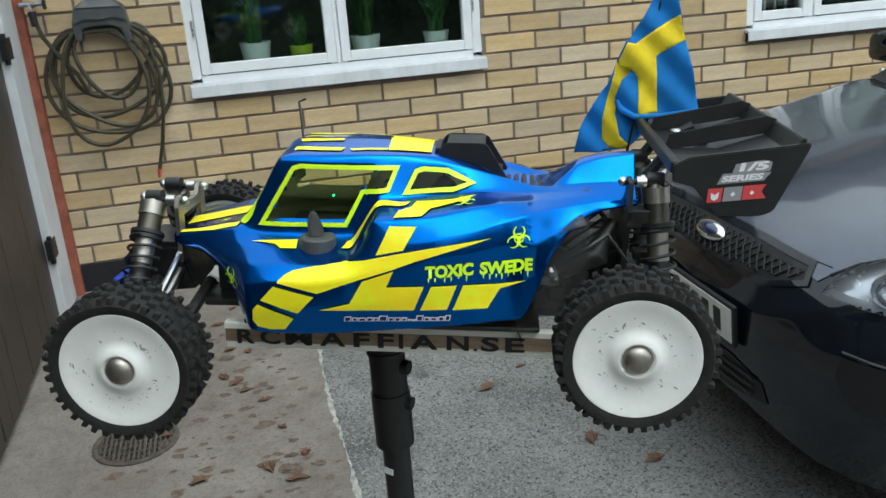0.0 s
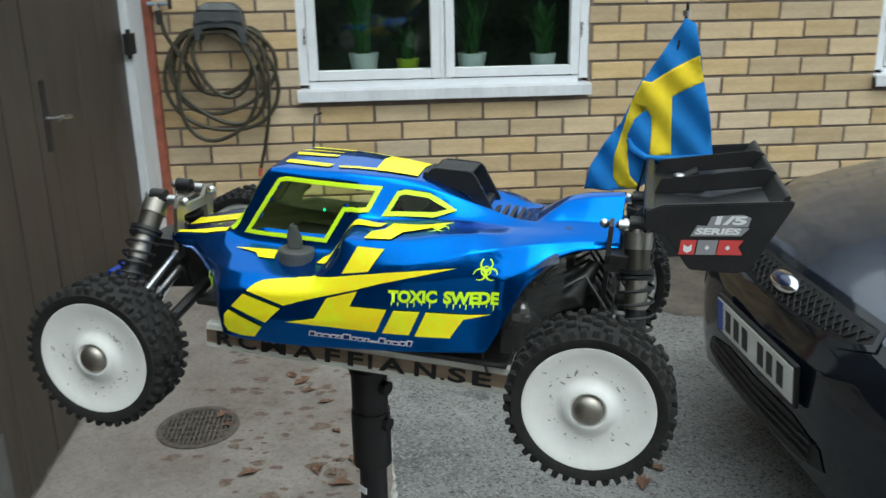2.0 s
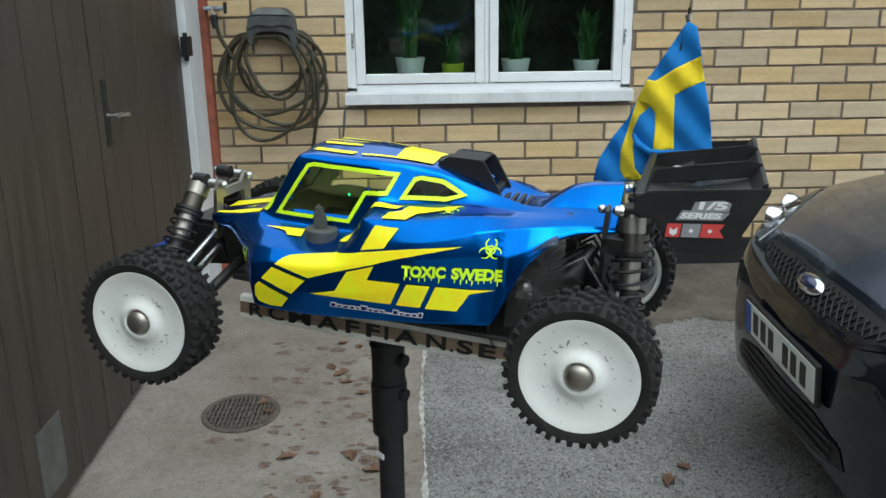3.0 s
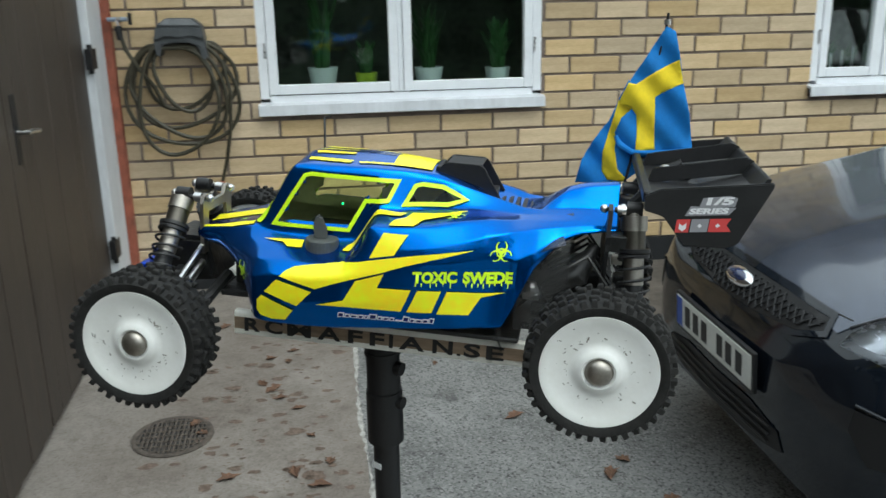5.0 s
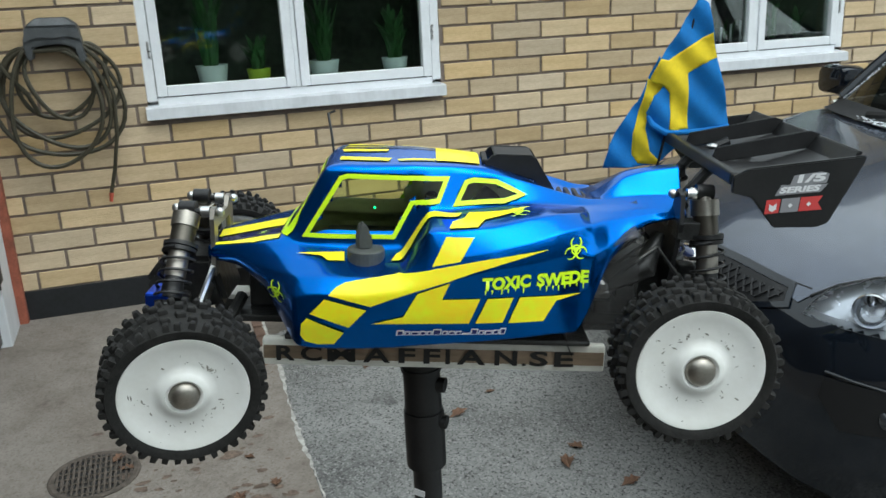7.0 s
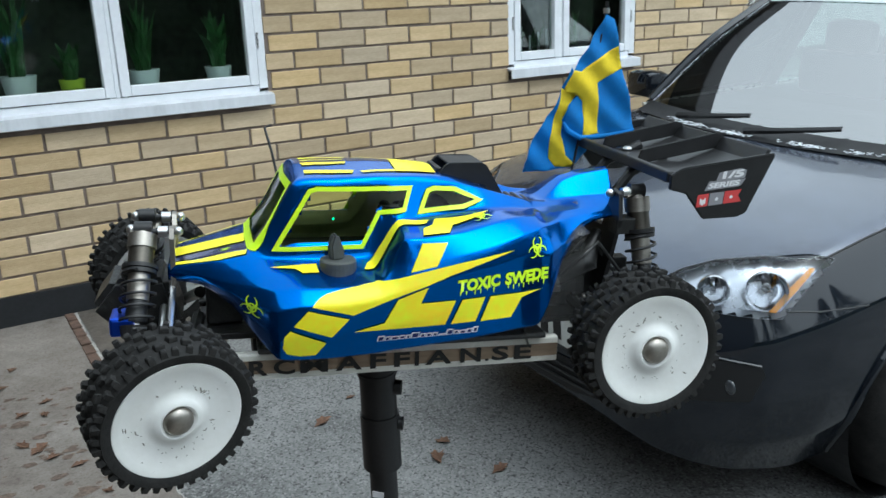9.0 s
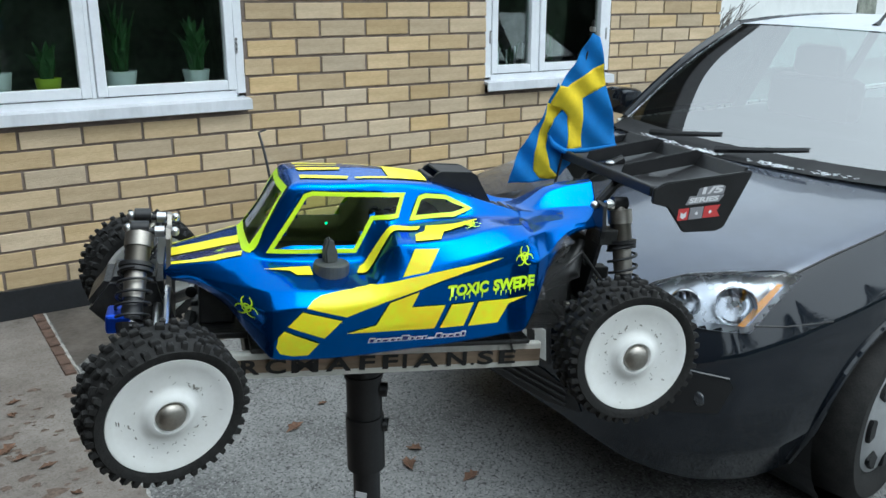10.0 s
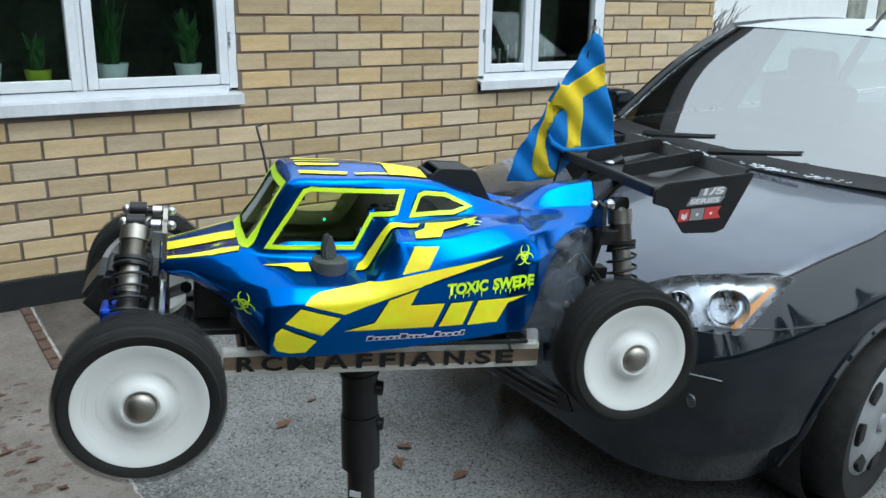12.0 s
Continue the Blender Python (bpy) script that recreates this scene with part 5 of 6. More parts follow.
    part("wheel_badge", lathe([(0, -.120), (.028, -.119), (.034, -.112), (.034, -.1), (0, -.1)], 24), M_GREYBAR, hub, smooth=True)
    arch = [(AX + AR * math.cos(t), s * .0, AZ + AR * math.sin(t)) for t in [math.pi * (-.15 + 1.3 * i / 40) for i in range(41)]]
    yb = onto(ct, (0, s * 2, 0), (1, 0, 0), (0, 0, 1), (0, -s, 0), 0)
    pts = [yb(x, z) for x, _, z in arch]
    part("arch_lip", tube([p for p in pts if p is not None], .014, 8), M_CAR, car, "rounded wheel arch lip", smooth=True)
    part("arch_liner", lathe([(AR + .005, -.15), (AR + .005, .12), (.1, .14)], 40), M_CARBLACK, car, "black wheel arch liner", Matrix.Translation((AX, s * .72, AZ)) @ Matrix.Rotation(radians(0 if s < 0 else 180), 4, "Z"))
    # shut line between bonnet and wing, and bumper seam
    part("bonnet_gap", tube([ctop(.003)(x, s * y) for x, y in ((.10, .47), (.16, .505), (.23, .562), (.33, .662), (.46, .768), (.64, .781), (.87, .796), (1.10, .80))], .0035, 6), M_BLACK, car)
    seam = [yb(x, z) for x, z in ((.285, .776), (.374, .770), (.46, .769), (.542, .767))]
    part("bumper_seam", tube([p for p in seam if p is not None], .003, 6), M_BLACK, car)
part("bonnet_front_gap", tube([cf(.001)(y, .827) for y in (-.46, -.4, -.25, -.1, .1, .25, .4, .46)], .0035, 6), M_BLACK, car)
part("underside", box(.40, 4.2, -.70, .70, .21, .30, .02), M_CARBLACK, car)


def base_curve(s):
    return Vector((1.17 + .09 * s * s, .72 * s, 1.085 + .012 * s * s))


def top_curve(s):
    return Vector((1.70 + .13 * s * s, .57 * s, 1.540 - .018 * s * s))


def cowl_curve(s):
    return Vector((1.05 + .12 * s * s, .72 * s, 1.052 + .010 * s * s))


def patch(fa, fb, ns, nt, bulge=0.0):
    bm = bmesh.new()
    g = [[bm.verts.new(fa(-1 + 2 * i / ns).lerp(fb(-1 + 2 * i / ns), j / nt) + Vector((-bulge * .6, 0, bulge)) * math.sin(math.pi * j / nt)) for j in range(nt + 1)] for i in range(ns + 1)]
    for i in range(ns):
        for j in range(nt):
            bm.faces.new((g[i][j], g[i + 1][j], g[i + 1][j + 1], g[i][j + 1]))
    return bm


ws = part("windscreen", patch(base_curve, top_curve, 24, 12, .03), M_CARGLASS, car, "tinted windscreen, frosty at the edges, reflecting the sky", smooth=True)
ws.visible_shadow = False
roof_end = lambda s: Vector((3.55, .53 * s, 1.50 - .03 * s * s))
part("roof", patch(lambda s: top_curve(s) + Vector((0, 0, .004)), roof_end, 24, 12, .06), M_CARROOF, car, "roof panel dusted with frost", smooth=True)
part("rear_window", patch(roof_end, lambda s: Vector((4.2, .70 * s, 1.08)), 12, 4), M_CARGLASS, car, smooth=True).visible_shadow = False
for s in (-1, 1):
    pill = [base_curve(s).lerp(top_curve(s), j / 8) + Vector((-.018, 0, .03)) * math.sin(math.pi * j / 8) for j in range(9)]
    part("pillar", tube(pill, .022, 8), M_CAR, car, smooth=True)
    rail = [top_curve(s).lerp(roof_end(s), j / 8) + Vector((0, 0, .055)) * math.sin(math.pi * j / 8) for j in range(9)]
    part("roof_rail", tube(rail, .02, 8), M_CAR, car, smooth=True)
    bm = bmesh.new()
    lo = [Vector((x, s * .80, 1.06 + .02 * (x - 1.2))) for x in (1.29, 2.15, 2.25, 3.15, 3.25, 3.95)]
    hi = [Vector((x, s * .585, 1.515)) for x in (1.82, 2.18, 2.27, 3.1, 3.18, 3.5)]
    for k in (0, 2, 4):
        g = bmesh.new()
        g.faces.new([g.verts.new(v) for v in (lo[k], lo[k + 1], hi[k + 1], hi[k])])
        part("side_window", g, M_CARGLASS, car).visible_shadow = False
    for k in (1, 3):
        g = bmesh.new()
        g.faces.new([g.verts.new(v) for v in (lo[k], lo[k + 1], hi[k + 1], hi[k])])
        po = part("door_pillar", g, M_CARBLACK, car)
        po.modifiers.new("thickness", "SOLIDIFY").thickness = .02
    part("sill_strip", tube([v + Vector((0, 0, .0)) for v in lo], .010, 6), M_STEEL, car)
    mir = box(1.42, 1.56, s * .88 if s > 0 else -1.06, 1.06 if s > 0 else -.88, 1.06, 1.19, .035)
    part("door_mirror", mir, M_CAR, car, "dark door mirror", smooth=True)
part("cowl", patch(cowl_curve, base_curve, 24, 3, -.006), M_CARBLACK, car, "black cowl below the windscreen", smooth=True)
dash = box(1.30, 1.80, -.70, .70, 1.0, 1.095, .03)
part("dashboard", dash, M_CARBLACK, car, "dark dashboard", smooth=True)
part("interior_floor", box(1.3, 4.1, -.76, .76, 1.052, 1.075), M_CARBLACK, car)
for y in (-.36, .36):
    seat = box(2.15, 2.30, y - .24, y + .24, 1.06, 1.28, .05)
    box(2.18, 2.27, y - .13, y + .13, 1.27, 1.43, .04, bm=seat)
    part("seat", seat, M_CARBLACK, car, "dark front seat", smooth=True)
for a, b in ((.60, .10), (.06, -.44)):
    pts = [cowl_curve(a + (b - a) * k / 6) + Vector((.035 + .010 * k, 0, .022 + .008 * k)) for k in range(7)]
    w = part("wiper", tube(pts, [.015, .015, .014, .012, .011, .010, .008], 6), M_BLACK, car, "black wiper arm")
    part("wiper_blade", tube([Vector(p) + Vector((.008, 0, .008)) for p in pts], .003, 5), M_BLACK, w)
part("aerial", tube([(1.86, -.10, 1.552), (1.89, -.10, 1.572), (2.05, -.10, 1.70)], [.016, .008, .004], 8), M_BLACK, car, "short black roof aerial")
fr = bmesh.new()
for k in range(260):
    s = random.choice((-.62, -.35, -.28, .1, .16, .42, .55)) + random.gauss(0, .05)
    v = cowl_curve(s) + Vector((-.01 + random.random() * .05, 0, .006 + random.random() * .008))
    bmesh.ops.create_icosphere(fr, subdivisions=1, radius=random.uniform(.0015, .0035), matrix=Matrix.Translation(v) @ Matrix.Diagonal((1.3, 3.2, .5, 1)))
for k in range(420):
    j = random.random()
    v = base_curve(.97).lerp(top_curve(.97), j) + Vector((-.018, -.02 - random.random() * .03, .034)) * math.sin(math.pi * j)
    bmesh.ops.create_icosphere(fr, subdivisions=1, radius=random.uniform(.001, .003), matrix=Matrix.Translation(v) @ Matrix.Diagonal((2, 1.2, .5, 1)))
tagged(part("frost_crumbs", fr, M_FROST, car, "crumbs of frost along the windscreen"), kind="stuff")

# ---- on the wall: tap, hose and holder ----
holder = thing("hose_holder", "grey plastic wall-mounted hose holder", "hose holder", pose(-.40, 0, 1.38))
out = [(-.125, -.06), (-.132, .02), (-.105, .095), (-.06, .125), (.07, .122), (.115, .085), (.135, -.08), (.11, -.095), (.09, -.02), (.04, .0), (-.04, .0), (-.09, -.01), (-.105, -.07)]
part("cradle", prism(out, -.13, -.003, .006), M_GREYBOX, holder, "grey plastic cradle", smooth=True)
part("lip", prism([(-.125, .015), (-.06, .035), (0, .025), (.06, .035), (.125, .015), (.118, .07), (-.115, .08)], -.145, -.13, .004), M_GREYBOX, holder, smooth=True)
part("cover", prism([(-.10, .09), (-.06, .122), (.065, .12), (.108, .085)], -.138, -.128, .002), mat("pale_grey_plastic", (.2, .21, .22), .5, var=.2), holder, smooth=True)

hose = thing("garden_hose", "dark coiled garden hose hanging on its holder", "hose", pose(0, 0, 0))
for k, (cx, cz, rx, rz, r) in enumerate(((-.40, 1.22, .20, .18, .011), (-.41, 1.17, .225, .235, .011), (-.42, 1.12, .245, .285, .011), (-.425, 1.135, .23, .25, .011), (-.40, 1.20, .18, .17, .011), (-.44, 1.09, .25, .30, .011))):
    pts = []
    for i in range(44):
        a = 2 * math.pi * i / 44
        wob = 1 + .05 * math.sin(3 * a + k * 1.7)
        z = cz + rz * math.sin(a) * wob
        pts.append((cx + rx * math.cos(a) * wob + .05 * math.sin(a + k), -.045 - .014 * k + .012 * math.sin(2 * a + k), min(z, 1.375 - .004 * k)))
    part("coil", tube(pts, r, 8, closed=True), M_HOSE, hose, smooth=True)
part("tail", tube([(-.20, -.08, 1.28), (-.17, -.085, 1.12), (-.185, -.08, .92), (-.22, -.06, .75), (-.255, -.05, .63)], .010, 8), M_HOSE, hose, "hose end hanging down", smooth=True)
part("nozzle", cyl((-.255, -.05, .63), (-.262, -.05, .585), .012, .008), mat("orange_red_plastic", (.5, .10, .06), .5), hose, "red hose end fitting")
part("lead", tube([(-.70, -.09, 1.44), (-.68, -.09, 1.35), (-.62, -.08, 1.24), (-.56, -.07, 1.16), (-.52, -.06, 1.05)], .011, 8), M_HOSE, hose, smooth=True)
part("coupling", cyl((-.705, -.09, 1.47), (-.70, -.09, 1.40), .019, .016), M_BLACK, hose, "black snap coupling")
tap = thing("garden_tap", "old brass garden tap with a blue-grey spout on the wall", "tap", pose(0, 0, 0))
part("spout", tube([(-.70, .01, 1.50), (-.70, -.05, 1.505), (-.705, -.09, 1.495), (-.705, -.092, 1.465)], .012, 10), mat("dull_brass", (.35, .33, .33), .35, metal=.8), tap, smooth=True)
part("pipe", cyl((-.76, -.06, 1.503), (-.66, -.06, 1.503), .011), mat("blue_grey_metal", (.30, .36, .45), .4, metal=.5), tap)
part("tap_handle", box(-.655, -.640, -.075, -.045, 1.475, 1.535, .004), M_BLACK, tap, "black cross handle")

# ---- inside the windows ----
def pot_plant(x, y, z, r, h, potmat, label, tall, spread, n, blade):
    t = thing("potted_plant", label, "potted plant", pose(x, y, z), "plants on the window boards")
    bm = bmesh.new()
    prof = [(0, 0), (r * .72, 0), (r * .74, h * .05), (r * .98, h * .93), (r, h), (r * .93, h), (r * .9, h * .9), (0, h * .88)]
    rings = lathe([(a, b) for a, b in prof], 24)
    bmesh.ops.rotate(rings, cent=(0, 0, 0), matrix=Matrix.Rotation(radians(90), 3, "X"), verts=rings.verts[:])
    part("pot", rings, potmat, t, "", smooth=True)
    lv = bmesh.new()
    for k in range(n):
        a = random.uniform(0, 2 * math.pi)
        L = tall * random.uniform(.55, 1.0)
        out = spread * random.uniform(.2, 1.0)
        w = blade * random.uniform(.7, 1.2)
        base = Vector((random.uniform(-.4, .4) * r, random.uniform(-.4, .4) * r, h * .88))
        dirv = Vector((math.cos(a), math.sin(a) * .6, 0))
        side_ = Vector((-math.sin(a), math.cos(a), 0))
        prev = None
        for i in range(6):
            f = i / 5
            c = base + dirv * out * f * f + Vector((0, 0, L * (f - .25 * f * f * (out / max(tall, .01)))))
            ww = w * math.sin(math.pi * (.12 + .86 * f))
            cur = (lv.verts.new(c - side_ * ww), lv.verts.new(c + side_ * ww))
            if prev:
                lv.faces.new((prev[0], prev[1], cur[1], cur[0]))
            prev = cur
    part("foliage", lv, M_LEAF, t, "dark green leaves")
    return t


for x, r, h, pm_, lab, tall, spread, n, bl in (
        (.33, .085, .145, M_POT, "tall green plant in a white pot behind the window", .55, .16, 26, .016),
        (.575, .065, .11, M_LIMEPOT, "small plant in a lime green pot behind the window", .22, .14, 18, .02),
        (.935, .085, .13, M_POT, "spiky green plant in a white pot behind the window", .42, .16, 30, .014),
        (1.34, .075, .12, M_POT, "leafy green plant in a white pot behind the window", .34, .18, 20, .032)):
    pot_plant(x, .165 if r < .08 else .170, 1.071, r, h, pm_, lab, tall, spread, n, bl)
for x, r, h, tall in ((3.45, .05, .07, .22), (3.60, .05, .06, .18), (3.95, .06, .07, .30), (4.15, .05, .07, .25)):
    pot_plant(x, .22, 1.071, r, h, M_CARBLACK, "small dark potted plant behind the window", tall, .16, 16, .012)
stick = thing("candle_holder", "low candle holder with thin white candles behind the window", "candle holder", pose(3.55, .16, 1.071))
part("base", box(-.13, .13, -.02, .02, 0, .015, .004), M_CARBLACK, stick)
for k in range(4):
    x = -.11 + .073 * k
    c = part("candle", cyl((x, 0, .05 + .015 * k), (x, 0, .14 + .018 * k), .006), M_WHITE, stick, "thin white candle")
    part("cup", cyl((x, 0, .012), (x, 0, .055 + .015 * k), .004, .011), M_STEEL, stick)
for x, z in ((.46, 1.60), (.98, 1.66), (3.48, 1.60), (3.92, 1.66)):
    fl = thing("paper_star", "small white paper star hanging in the window", "ornament", pose(x, .14, z))
    bm = bmesh.new()
    for k in range(14):
        d = Vector((random.uniform(-1, 1), random.uniform(-.6, .6), random.uniform(-1, 1))).normalized()
        cyl((0, 0, 0), d * .045, .012, .001, 5, bm=bm)
    part("points", bm, M_WHITE, fl)
    part("thread", cyl((0, 0, .0), (0, 0, 2.2 - z), .001), M_BLACK, fl)

# ---- on the ground: drain, dead leaves ----
drain = thing("drain_grate", "round rusty iron drain grate in the concrete", "drain", pose(-.36, -1.66, gz(-1.66), 2, 0, 0))
M_IRON = mat("rusty_iron", (.075, .062, .052), .8, var=.4, scale=40, bump=.3)
part("rim", lathe([(.135, -.004), (.150, -.006), (.158, -.004), (.160, .01), (.13, .012)], 48), M_IRON, drain, "", Matrix.Rotation(radians(-90), 4, "X"))
part("pit", cyl((0, 0, -.006), (0, 0, .0012), .137, seg=40), M_BLACK, drain)
for k in range(-7, 8):
    L = math.sqrt(max(0, .135 ** 2 - (k * .018) ** 2))
    part("bar", box(k * .018 - .0045, k * .018 + .0045, -L, L, -.004, .0055, .001), M_IRON, drain)
for k in range(-3, 4):
    L = math.sqrt(max(0, .135 ** 2 - (k * .038) ** 2))
    part("cross_bar", box(-L, L, k * .038 - .004, k * .038 + .004, -.004, .0045, .001), M_IRON, drain)


def dead_leaf(x, y, size_, turn, label="curled dead brown leaf on the ground"):
    t = bmesh.new()
    size = size_ * .72
    rnd = random.Random(int((x * 97 + y * 31) * 1000))
    out = []
    lobes = 6
    for k in range(lobes * 2):
        a = 2 * math.pi * k / (lobes * 2)
        r = size * ((1.0 if k % 2 == 0 else .55) * rnd.uniform(.75, 1.1)) * (1.15 if abs(math.sin(a)) < .5 else .7)
        out.append((r * math.cos(a), r * math.sin(a)))
    ph = rnd.uniform(0, 6)
    c = t.verts.new((0, 0, .006))
    vs = [t.verts.new((px_, py_, .010 + .35 * abs(py_) * (1 + .5 * math.sin(ph + 3 * px_ / size)))) for px_, py_ in out]
    for k in range(len(vs)):
        t.faces.new((c, vs[k], vs[(k + 1) % len(vs)]))
    ob = part("dead_leaf", t, M_DEADLEAF, None, "", pose(x, y, gz(y) - .004, rnd.uniform(-5, 5), rnd.uniform(-5, 5), turn))
    ob.modifiers.new("thickness", "SOLIDIFY").thickness = .0012
    return tagged(ob, label, "leaf", "dead leaves on the ground")


for x, y, s, a in ((1.00, -1.74, .060, 20), (1.25, -2.20, .070, 70), (1.40, -2.39, .055, 10), (.02, -1.33, .065, 40), (-.03, -1.27, .05, 120), (.05, -1.42, .045, 200),
                   (.13, -1.52, .04, 15), (-.28, -1.58, .05, 60), (-.25, -1.66, .045, 150), (-.12, -2.0, .06, 30), (.12, -2.0, .055, 100), (.20, -2.10, .06, 170), (.25, -1.95, .045, 80),
                   (.0, -1.02, .05, 30), (.08, -1.06, .04, 95), (.10, -.95, .035, 10), (-.25, -.60, .05, 45), (-.35, -.75, .05, 110), (.02, -.55, .045, 60), (-.05, -.72, .05, 20),
                   (1.32, -2.12, .05, 130), (1.18, -1.62, .03, 10), (.75, -1.2, .03, 70), (1.9, -1.2, .05, 15), (1.45, -.9, .05, 60), (.3, -2.3, .05, 15), (.02, -2.25, .05, 75), (.18, -1.75, .035, 130)):
    dead_leaf(x, y, s, a)
# flat dark moss and leaf-litter smears pressed into the concrete
smear = bmesh.new()
for k in range(190):
    x = random.gauss(.06, .22)
    y = random.uniform(-2.5, -.8)
    if not -.6 < x < .36:
        continue
    r = random.uniform(.003, .034) * random.uniform(.4, 1)
    vs = []
    for i in range(9):
        a = 2 * math.pi * i / 9
        rr = r * random.uniform(.5, 1.2)
        vs.append(smear.verts.new((x + rr * 1.6 * math.cos(a), y + rr * math.sin(a), gz(y + rr * math.sin(a)) + .0022)))
    smear.faces.new(vs)
tagged(part("leaf_litter", smear, mat("rotted_leaf_litter", (.125, .092, .072), .9, var=.45, scale=60)), "rotted brown leaf litter trodden into the concrete", "litter", kind="stuff")

# ---- far behind the house ----
far = thing("distant_house", "pale rendered house with a low roof far behind the car", "house", pose(17.5, 8.5, -.1, 0, 0, 8))
part("wall", box(-5, 9, 0, 7, 0, 3.0), M_RENDER, far)
part("house_roof", prism([(-5.4, 3.0), (9.4, 3.0), (8.2, 4.6), (-4.2, 4.6)], -.4, 7.4, .02), M_ROOF, far)
for x in (5.2, 7.2):
    w = part("window", box(x, x + 1.2, -.03, .02, 1.0, 2.2, .01), M_ROOM, far)
    part("frame", box(x - .06, x + 1.26, -.05, -.02, .92, 1.0), M_WHITE, w)
def bare_bush(x, y, h, n, label):
    t = thing("bare_bush", label, "bush", pose(x, y, -.1), "bare bushes")
    bm = bmesh.new()

    def grow(p, d, L, r, depth):
        q = p + d * L
        tube([p, p.lerp(q, .5) + Vector((random.uniform(-1, 1), random.uniform(-1, 1), 0)) * L * .06, q], [r, r * .8, r * .6], 5, bm=bm)
        if depth:
            for _ in range(3):
                grow(p.lerp(q, random.uniform(.5, 1)), (d + Vector((random.uniform(-.7, .7), random.uniform(-.7, .7), random.uniform(-.1, .5)))).normalized(), L * .62, r * .55, depth - 1)
    for _ in range(n):
        grow(Vector((random.uniform(-.2, .2), random.uniform(-.2, .2), 0)), Vector((random.uniform(-.35, .35), random.uniform(-.35, .35), 1)).normalized(), h * .45, .028, 3)
    tagged(part("branchwork", bm, M_TREE, t), kind="stuff")


bare_bush(8.6, 3.0, 2.2, 6, "leafless brown bush by the house corner")
bare_bush(7.6, 2.2, 1.6, 5, "leafless brown bush by the house corner")
bare_bush(10.5, 4.6, 2.4, 6, "tall leafless bush behind the fence")
hedge = bmesh.new()
for k in range(3000):
    x, y, z = random.uniform(-20, 40), random.uniform(-.8, .8), random.random() ** .7 * 2.4
    bmesh.ops.create_cube(hedge, size=1, matrix=Matrix.Translation((x, y, z)) @ Euler((random.random() * 3, random.random() * 3, random.random() * 3)).to_matrix().to_4x4() @ Matrix.Diagonal((random.uniform(.1, .35), random.uniform(.05, .2), .04, 1)))
h = part("hedge", hedge, mat("brown_hedge", (.10, .10, .065), .9, var=.5, scale=4), None, "", pose(0, 27, -.3))
tagged(h, "brown winter hedge far behind the garden", "hedge", kind="stuff")

# ---- behind the camera: the dark evergreens that the paint and glass mirror ----
def evergreen(x, y, h, w):
    t = thing("evergreen_tree", "tall dark green conifer at the far side of the driveway", "tree", pose(x, y, -.36), "evergreens across the driveway")
    part("trunk", cyl((0, 0, 0), (0, 0, h * .9), .14, .03, 10), M_TREE, t)
    verts, faces = [], []
    for k in range(1300):
        f = random.random() ** .8
        a = random.uniform(0, 2 * math.pi)
        r = w * (1 - f) ** .8 * random.uniform(.45, 1.0) + .06
        c = Vector((r * math.cos(a), r * math.sin(a), .5 + f * (h - .5) - .18 * r))
        out = Vector((math.cos(a), math.sin(a), -.35)) * random.uniform(.18, .42)
        wide = Vector((-math.sin(a), math.cos(a), random.uniform(-.3, .3))) * random.uniform(.08, .18)
        n = len(verts)
        verts += [c - out * .4, c + wide, c + out, c - wide]
        faces.append((n, n + 1, n + 2, n + 3))
    me = bpy.data.meshes.new("crown")
    me.from_pydata(verts, [], faces)
    me.materials.append(M_NEEDLES)
    crown = new("crown", me)
    crown.parent = t
    return t


M_NEEDLES = mat("dark_needles", (0.018, 0.032, 0.018), 0.7, color2=(0.045, 0.065, 0.035), scale=2)
for x, y, h, w in ((-9.5, -13.5, 6.5, 2.0), (-6.0, -14.5, 8.0, 2.4), (-2.2, -13.8, 6.0, 2.0), (1.2, -15.0, 8.5, 2.5), (5.0, -14.0, 6.4, 2.1), (9.0, -15.0, 8.0, 2.5), (13.5, -14.2, 7.0, 2.3)):
    evergreen(x, y, h, w)
verts, faces = [], []
for k in range(6000):
    c = Vector((random.uniform(-22, 26), random.gauss(0, .35), random.random() ** .8 * 2.3))
    d1 = Vector((random.uniform(-1, 1), random.uniform(-1, 1), random.uniform(-1, 1))) * .22
    d2 = Vector((random.uniform(-1, 1), random.uniform(-1, 1), random.uniform(-1, 1))) * .14
    n = len(verts)
    verts += [c - d1, c + d2, c + d1, c - d2]
    faces.append((n, n + 1, n + 2, n + 3))
me = bpy.data.meshes.new("evergreen_hedge")
me.from_pydata(verts, [], faces)
me.materials.append(M_NEEDLES)
core = bmesh.new()
box(-22, 26, -.45, .45, 0, 2.1, .1, bm=core)
core.from_mesh(me)
core.to_mesh(me)
core.free()
back_hedge = new("evergreen_hedge", me)
back_hedge.matrix_basis = pose(0, -11.8, -.36)
tagged(back_hedge, "dense dark evergreen hedge across the driveway", "hedge", kind="stuff")

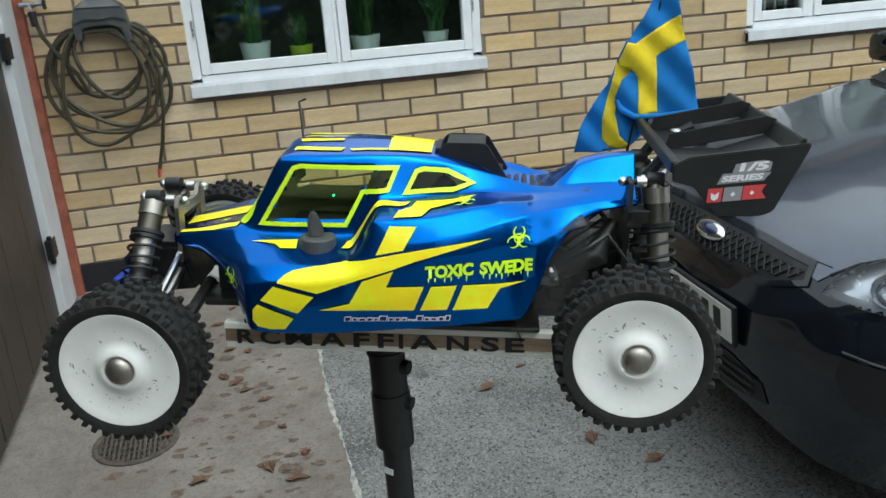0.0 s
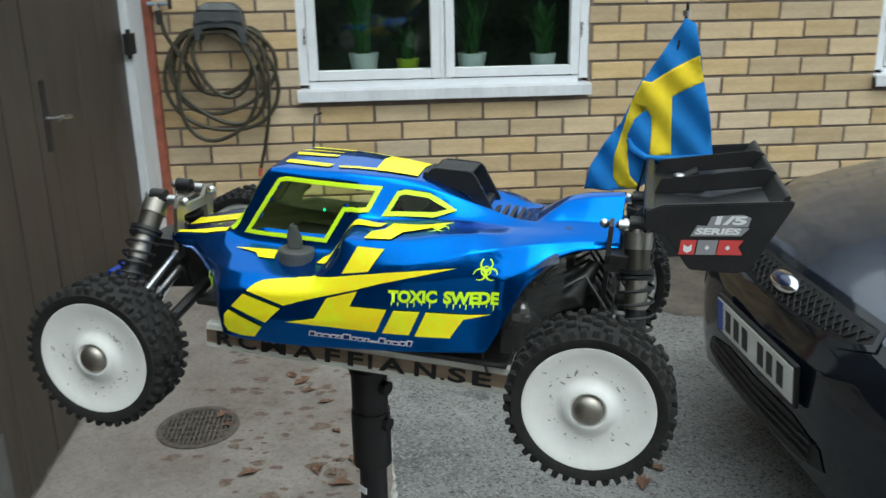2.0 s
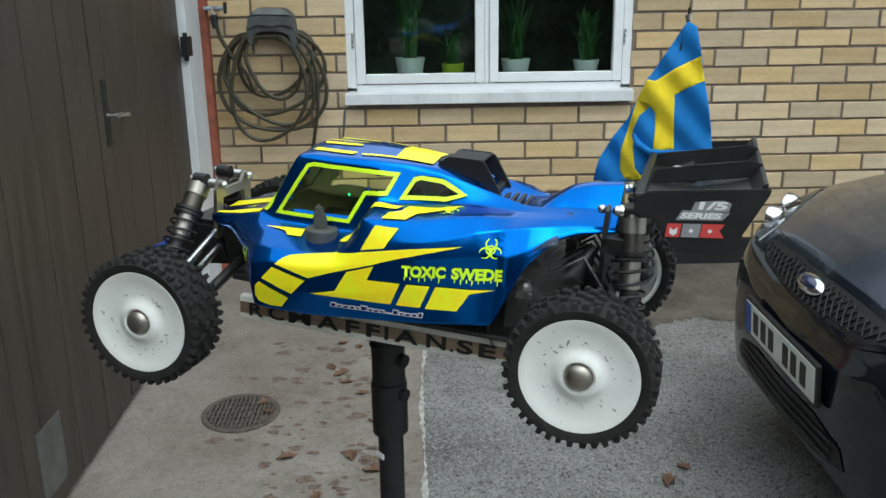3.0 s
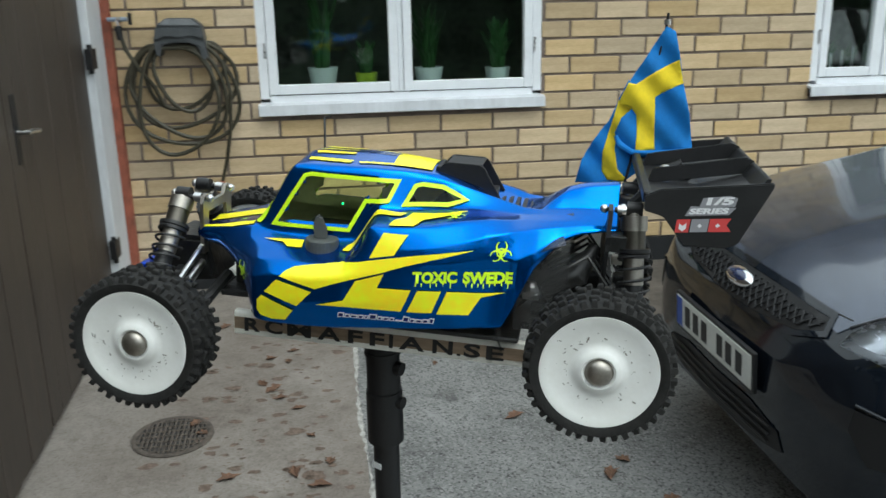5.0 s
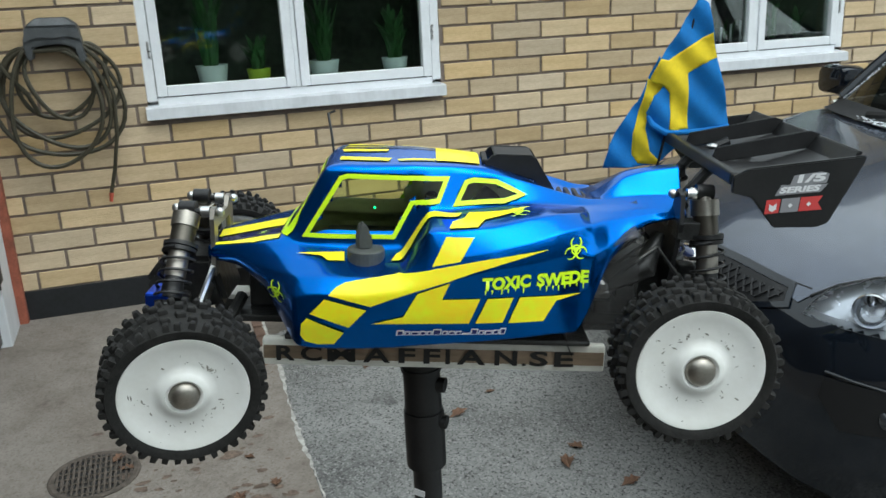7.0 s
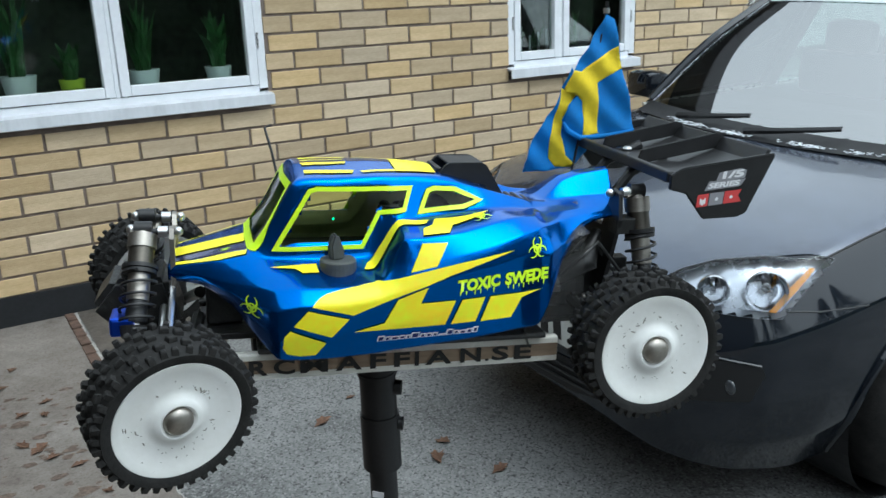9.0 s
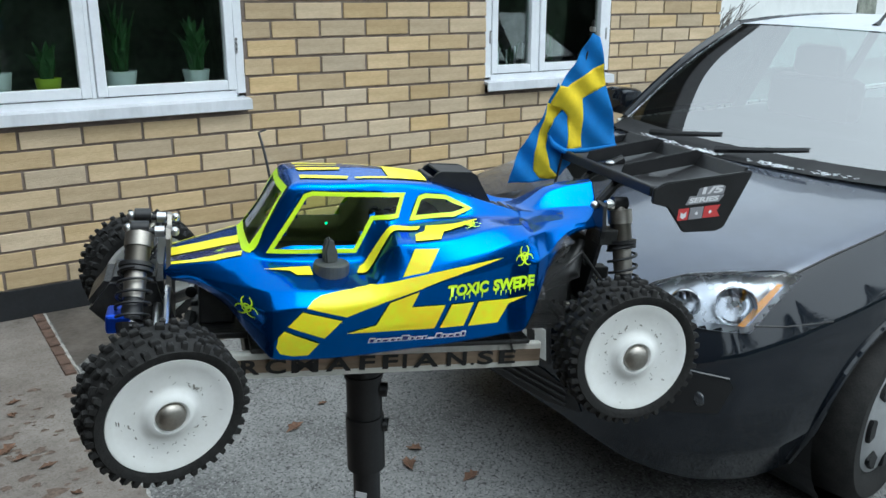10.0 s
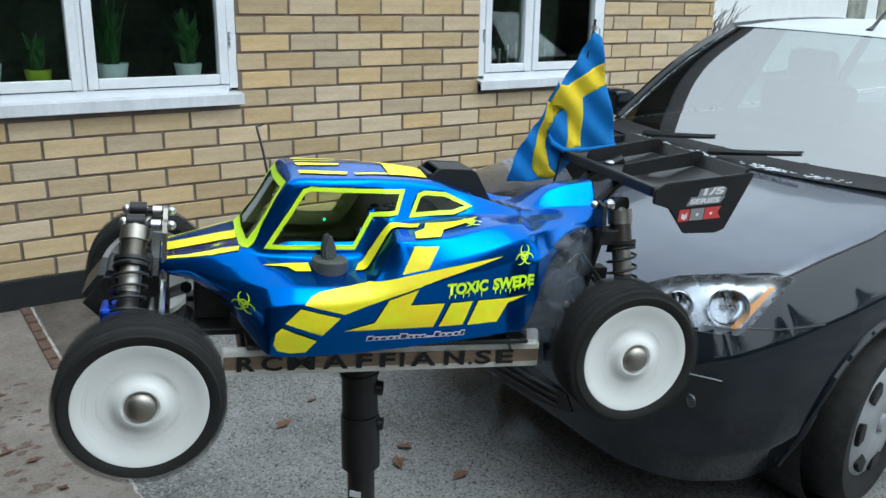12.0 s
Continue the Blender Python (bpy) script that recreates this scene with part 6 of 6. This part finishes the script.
# ---- exhaust smoke: thin puffs that leave the engine when the throttle opens ----
M_SMOKE = bpy.data.materials.new("blue_grey_smoke")
M_SMOKE.use_nodes = True
_n, _l = M_SMOKE.node_tree.nodes, M_SMOKE.node_tree.links
_n.remove(_n["Principled BSDF"])
_tr, _df, _mx, _nz, _mr = _n.new("ShaderNodeBsdfTransparent"), _n.new("ShaderNodeBsdfDiffuse"), _n.new("ShaderNodeMixShader"), _n.new("ShaderNodeTexNoise"), _n.new("ShaderNodeMapRange")
_df.inputs[0].default_value = (0.45, 0.52, 0.62, 1)
_nz.inputs["Scale"].default_value = 25
_mr.inputs[1].default_value, _mr.inputs[2].default_value, _mr.inputs[3].default_value, _mr.inputs[4].default_value = 0.35, 0.75, 0.0, 0.09
_l.new(_nz.outputs[0], _mr.inputs[0]), _l.new(_mr.outputs[0], _mx.inputs[0])
_l.new(_tr.outputs[0], _mx.inputs[1]), _l.new(_df.outputs[0], _mx.inputs[2]), _l.new(_mx.outputs[0], _n["Material Output"].inputs[0])
puffs = []
for k in range(46):
    bm = bmesh.new()
    bmesh.ops.create_icosphere(bm, subdivisions=3, radius=.024 if k % 2 else .030)
    for v in bm.verts:
        v.co *= 1 + .18 * noise.noise(v.co * 55 + Vector((k, 0, 0)))
    rest = Vector((random.uniform(-.10, .06), random.uniform(-.05, .05), .089))
    p = part("smoke_puff", bm, M_SMOKE, None, "", BUGGY @ Matrix.Translation(rest), smooth=True)
    tagged(p, "thin blue-grey puff of exhaust smoke", "smoke", "puffs of exhaust smoke")
    p.visible_shadow = False
    goal = Vector((random.uniform(.20, .30), random.uniform(-.20, .0), random.uniform(.06, .20))) if k < 28 else Vector((random.uniform(.05, .40), random.uniform(-.12, .15), random.uniform(-.22, -.02)))
    puffs.append((p, rest, goal, 11.55 + .006 * k))

STEER = ((0, 0), (5.9, 0), (6.3, -1), (6.5, -1), (6.7, 7), (6.9, 19), (7.0, 18), (7.1, 8), (7.2, -2), (7.5, 0), (8.6, 0), (8.8, 4), (8.9, 16), (9.0, 22), (9.1, 22), (9.2, 14), (9.3, 2), (9.4, -10), (9.5, -21), (9.6, -20), (9.7, -3), (9.8, 12), (9.9, 20), (10.0, 20),
         (10.1, 11), (10.2, -1), (10.3, -3), (10.4, 11), (10.5, 18), (10.6, 10), (10.7, 1), (10.8, 9), (10.9, 16), (11.0, 7), (11.1, 5), (11.2, 4), (11.4, 3), (11.5, 3), (11.6, 0), (12.0, 0))


def steer_at(t):
    for (a, x), (b, y) in zip(STEER, STEER[1:]):
        if a <= t <= b:
            return x + (y - x) * (t - a) / (b - a)
    return 0


def spin_at(t):
    """Degrees turned: still until the throttle opens at 11.5 s."""
    s = max(0.0, t - 11.5)
    return 12000 * s * s if s < .1 else 120 + 2400 * (s - .1)


def wheel_rows(key):
    x, y, z = WHEELS[key]
    times = [0.0, 5.9, 6.3, 6.5, 6.7, 6.9, 7.0, 7.1, 7.2, 7.5, 8.6] + [8.8 + .1 * i for i in range(28)] + [11.5 + i / 30 for i in range(1, 16)]
    rows = []
    for t in times:
        a = steer_at(t) if key[0] == "f" else 0
        pivot = Matrix.Translation((x, math.copysign(.172, y), z)) @ Matrix.Rotation(radians(a), 4, Vector((math.sin(radians(22)), 0, math.cos(radians(22))))) @ Matrix.Translation((0, y - math.copysign(.172, y), 0))
        rows.append((t, pivot @ Matrix.Rotation(radians(-spin_at(t)), 4, "Y")))
    return rows


def motions():
    walk(cam, [(t, look(eye, target, roll)) for t, eye, target, roll in PATH], ((0, 1.16, 6200, 2), (7.2, 1.20, 6200, 2), (8.8, 1.24, 5850, 3), (12, 1.24, 5850, 3)))
    for key in WHEELS:
        walk(wheel[key], wheel_rows(key))
    for p, rest, goal, t0 in puffs:
        way = [(0.0, rest), (11.5, rest), (t0, rest), (t0 + .12, rest.lerp(goal, .75)), (12.0, goal)]
        walk(p, [(t, BUGGY @ Matrix.Translation(q) @ Matrix.Rotation(.8 * i, 4, "Z")) for i, (t, q) in enumerate(way)])


build_bricks()
motions()
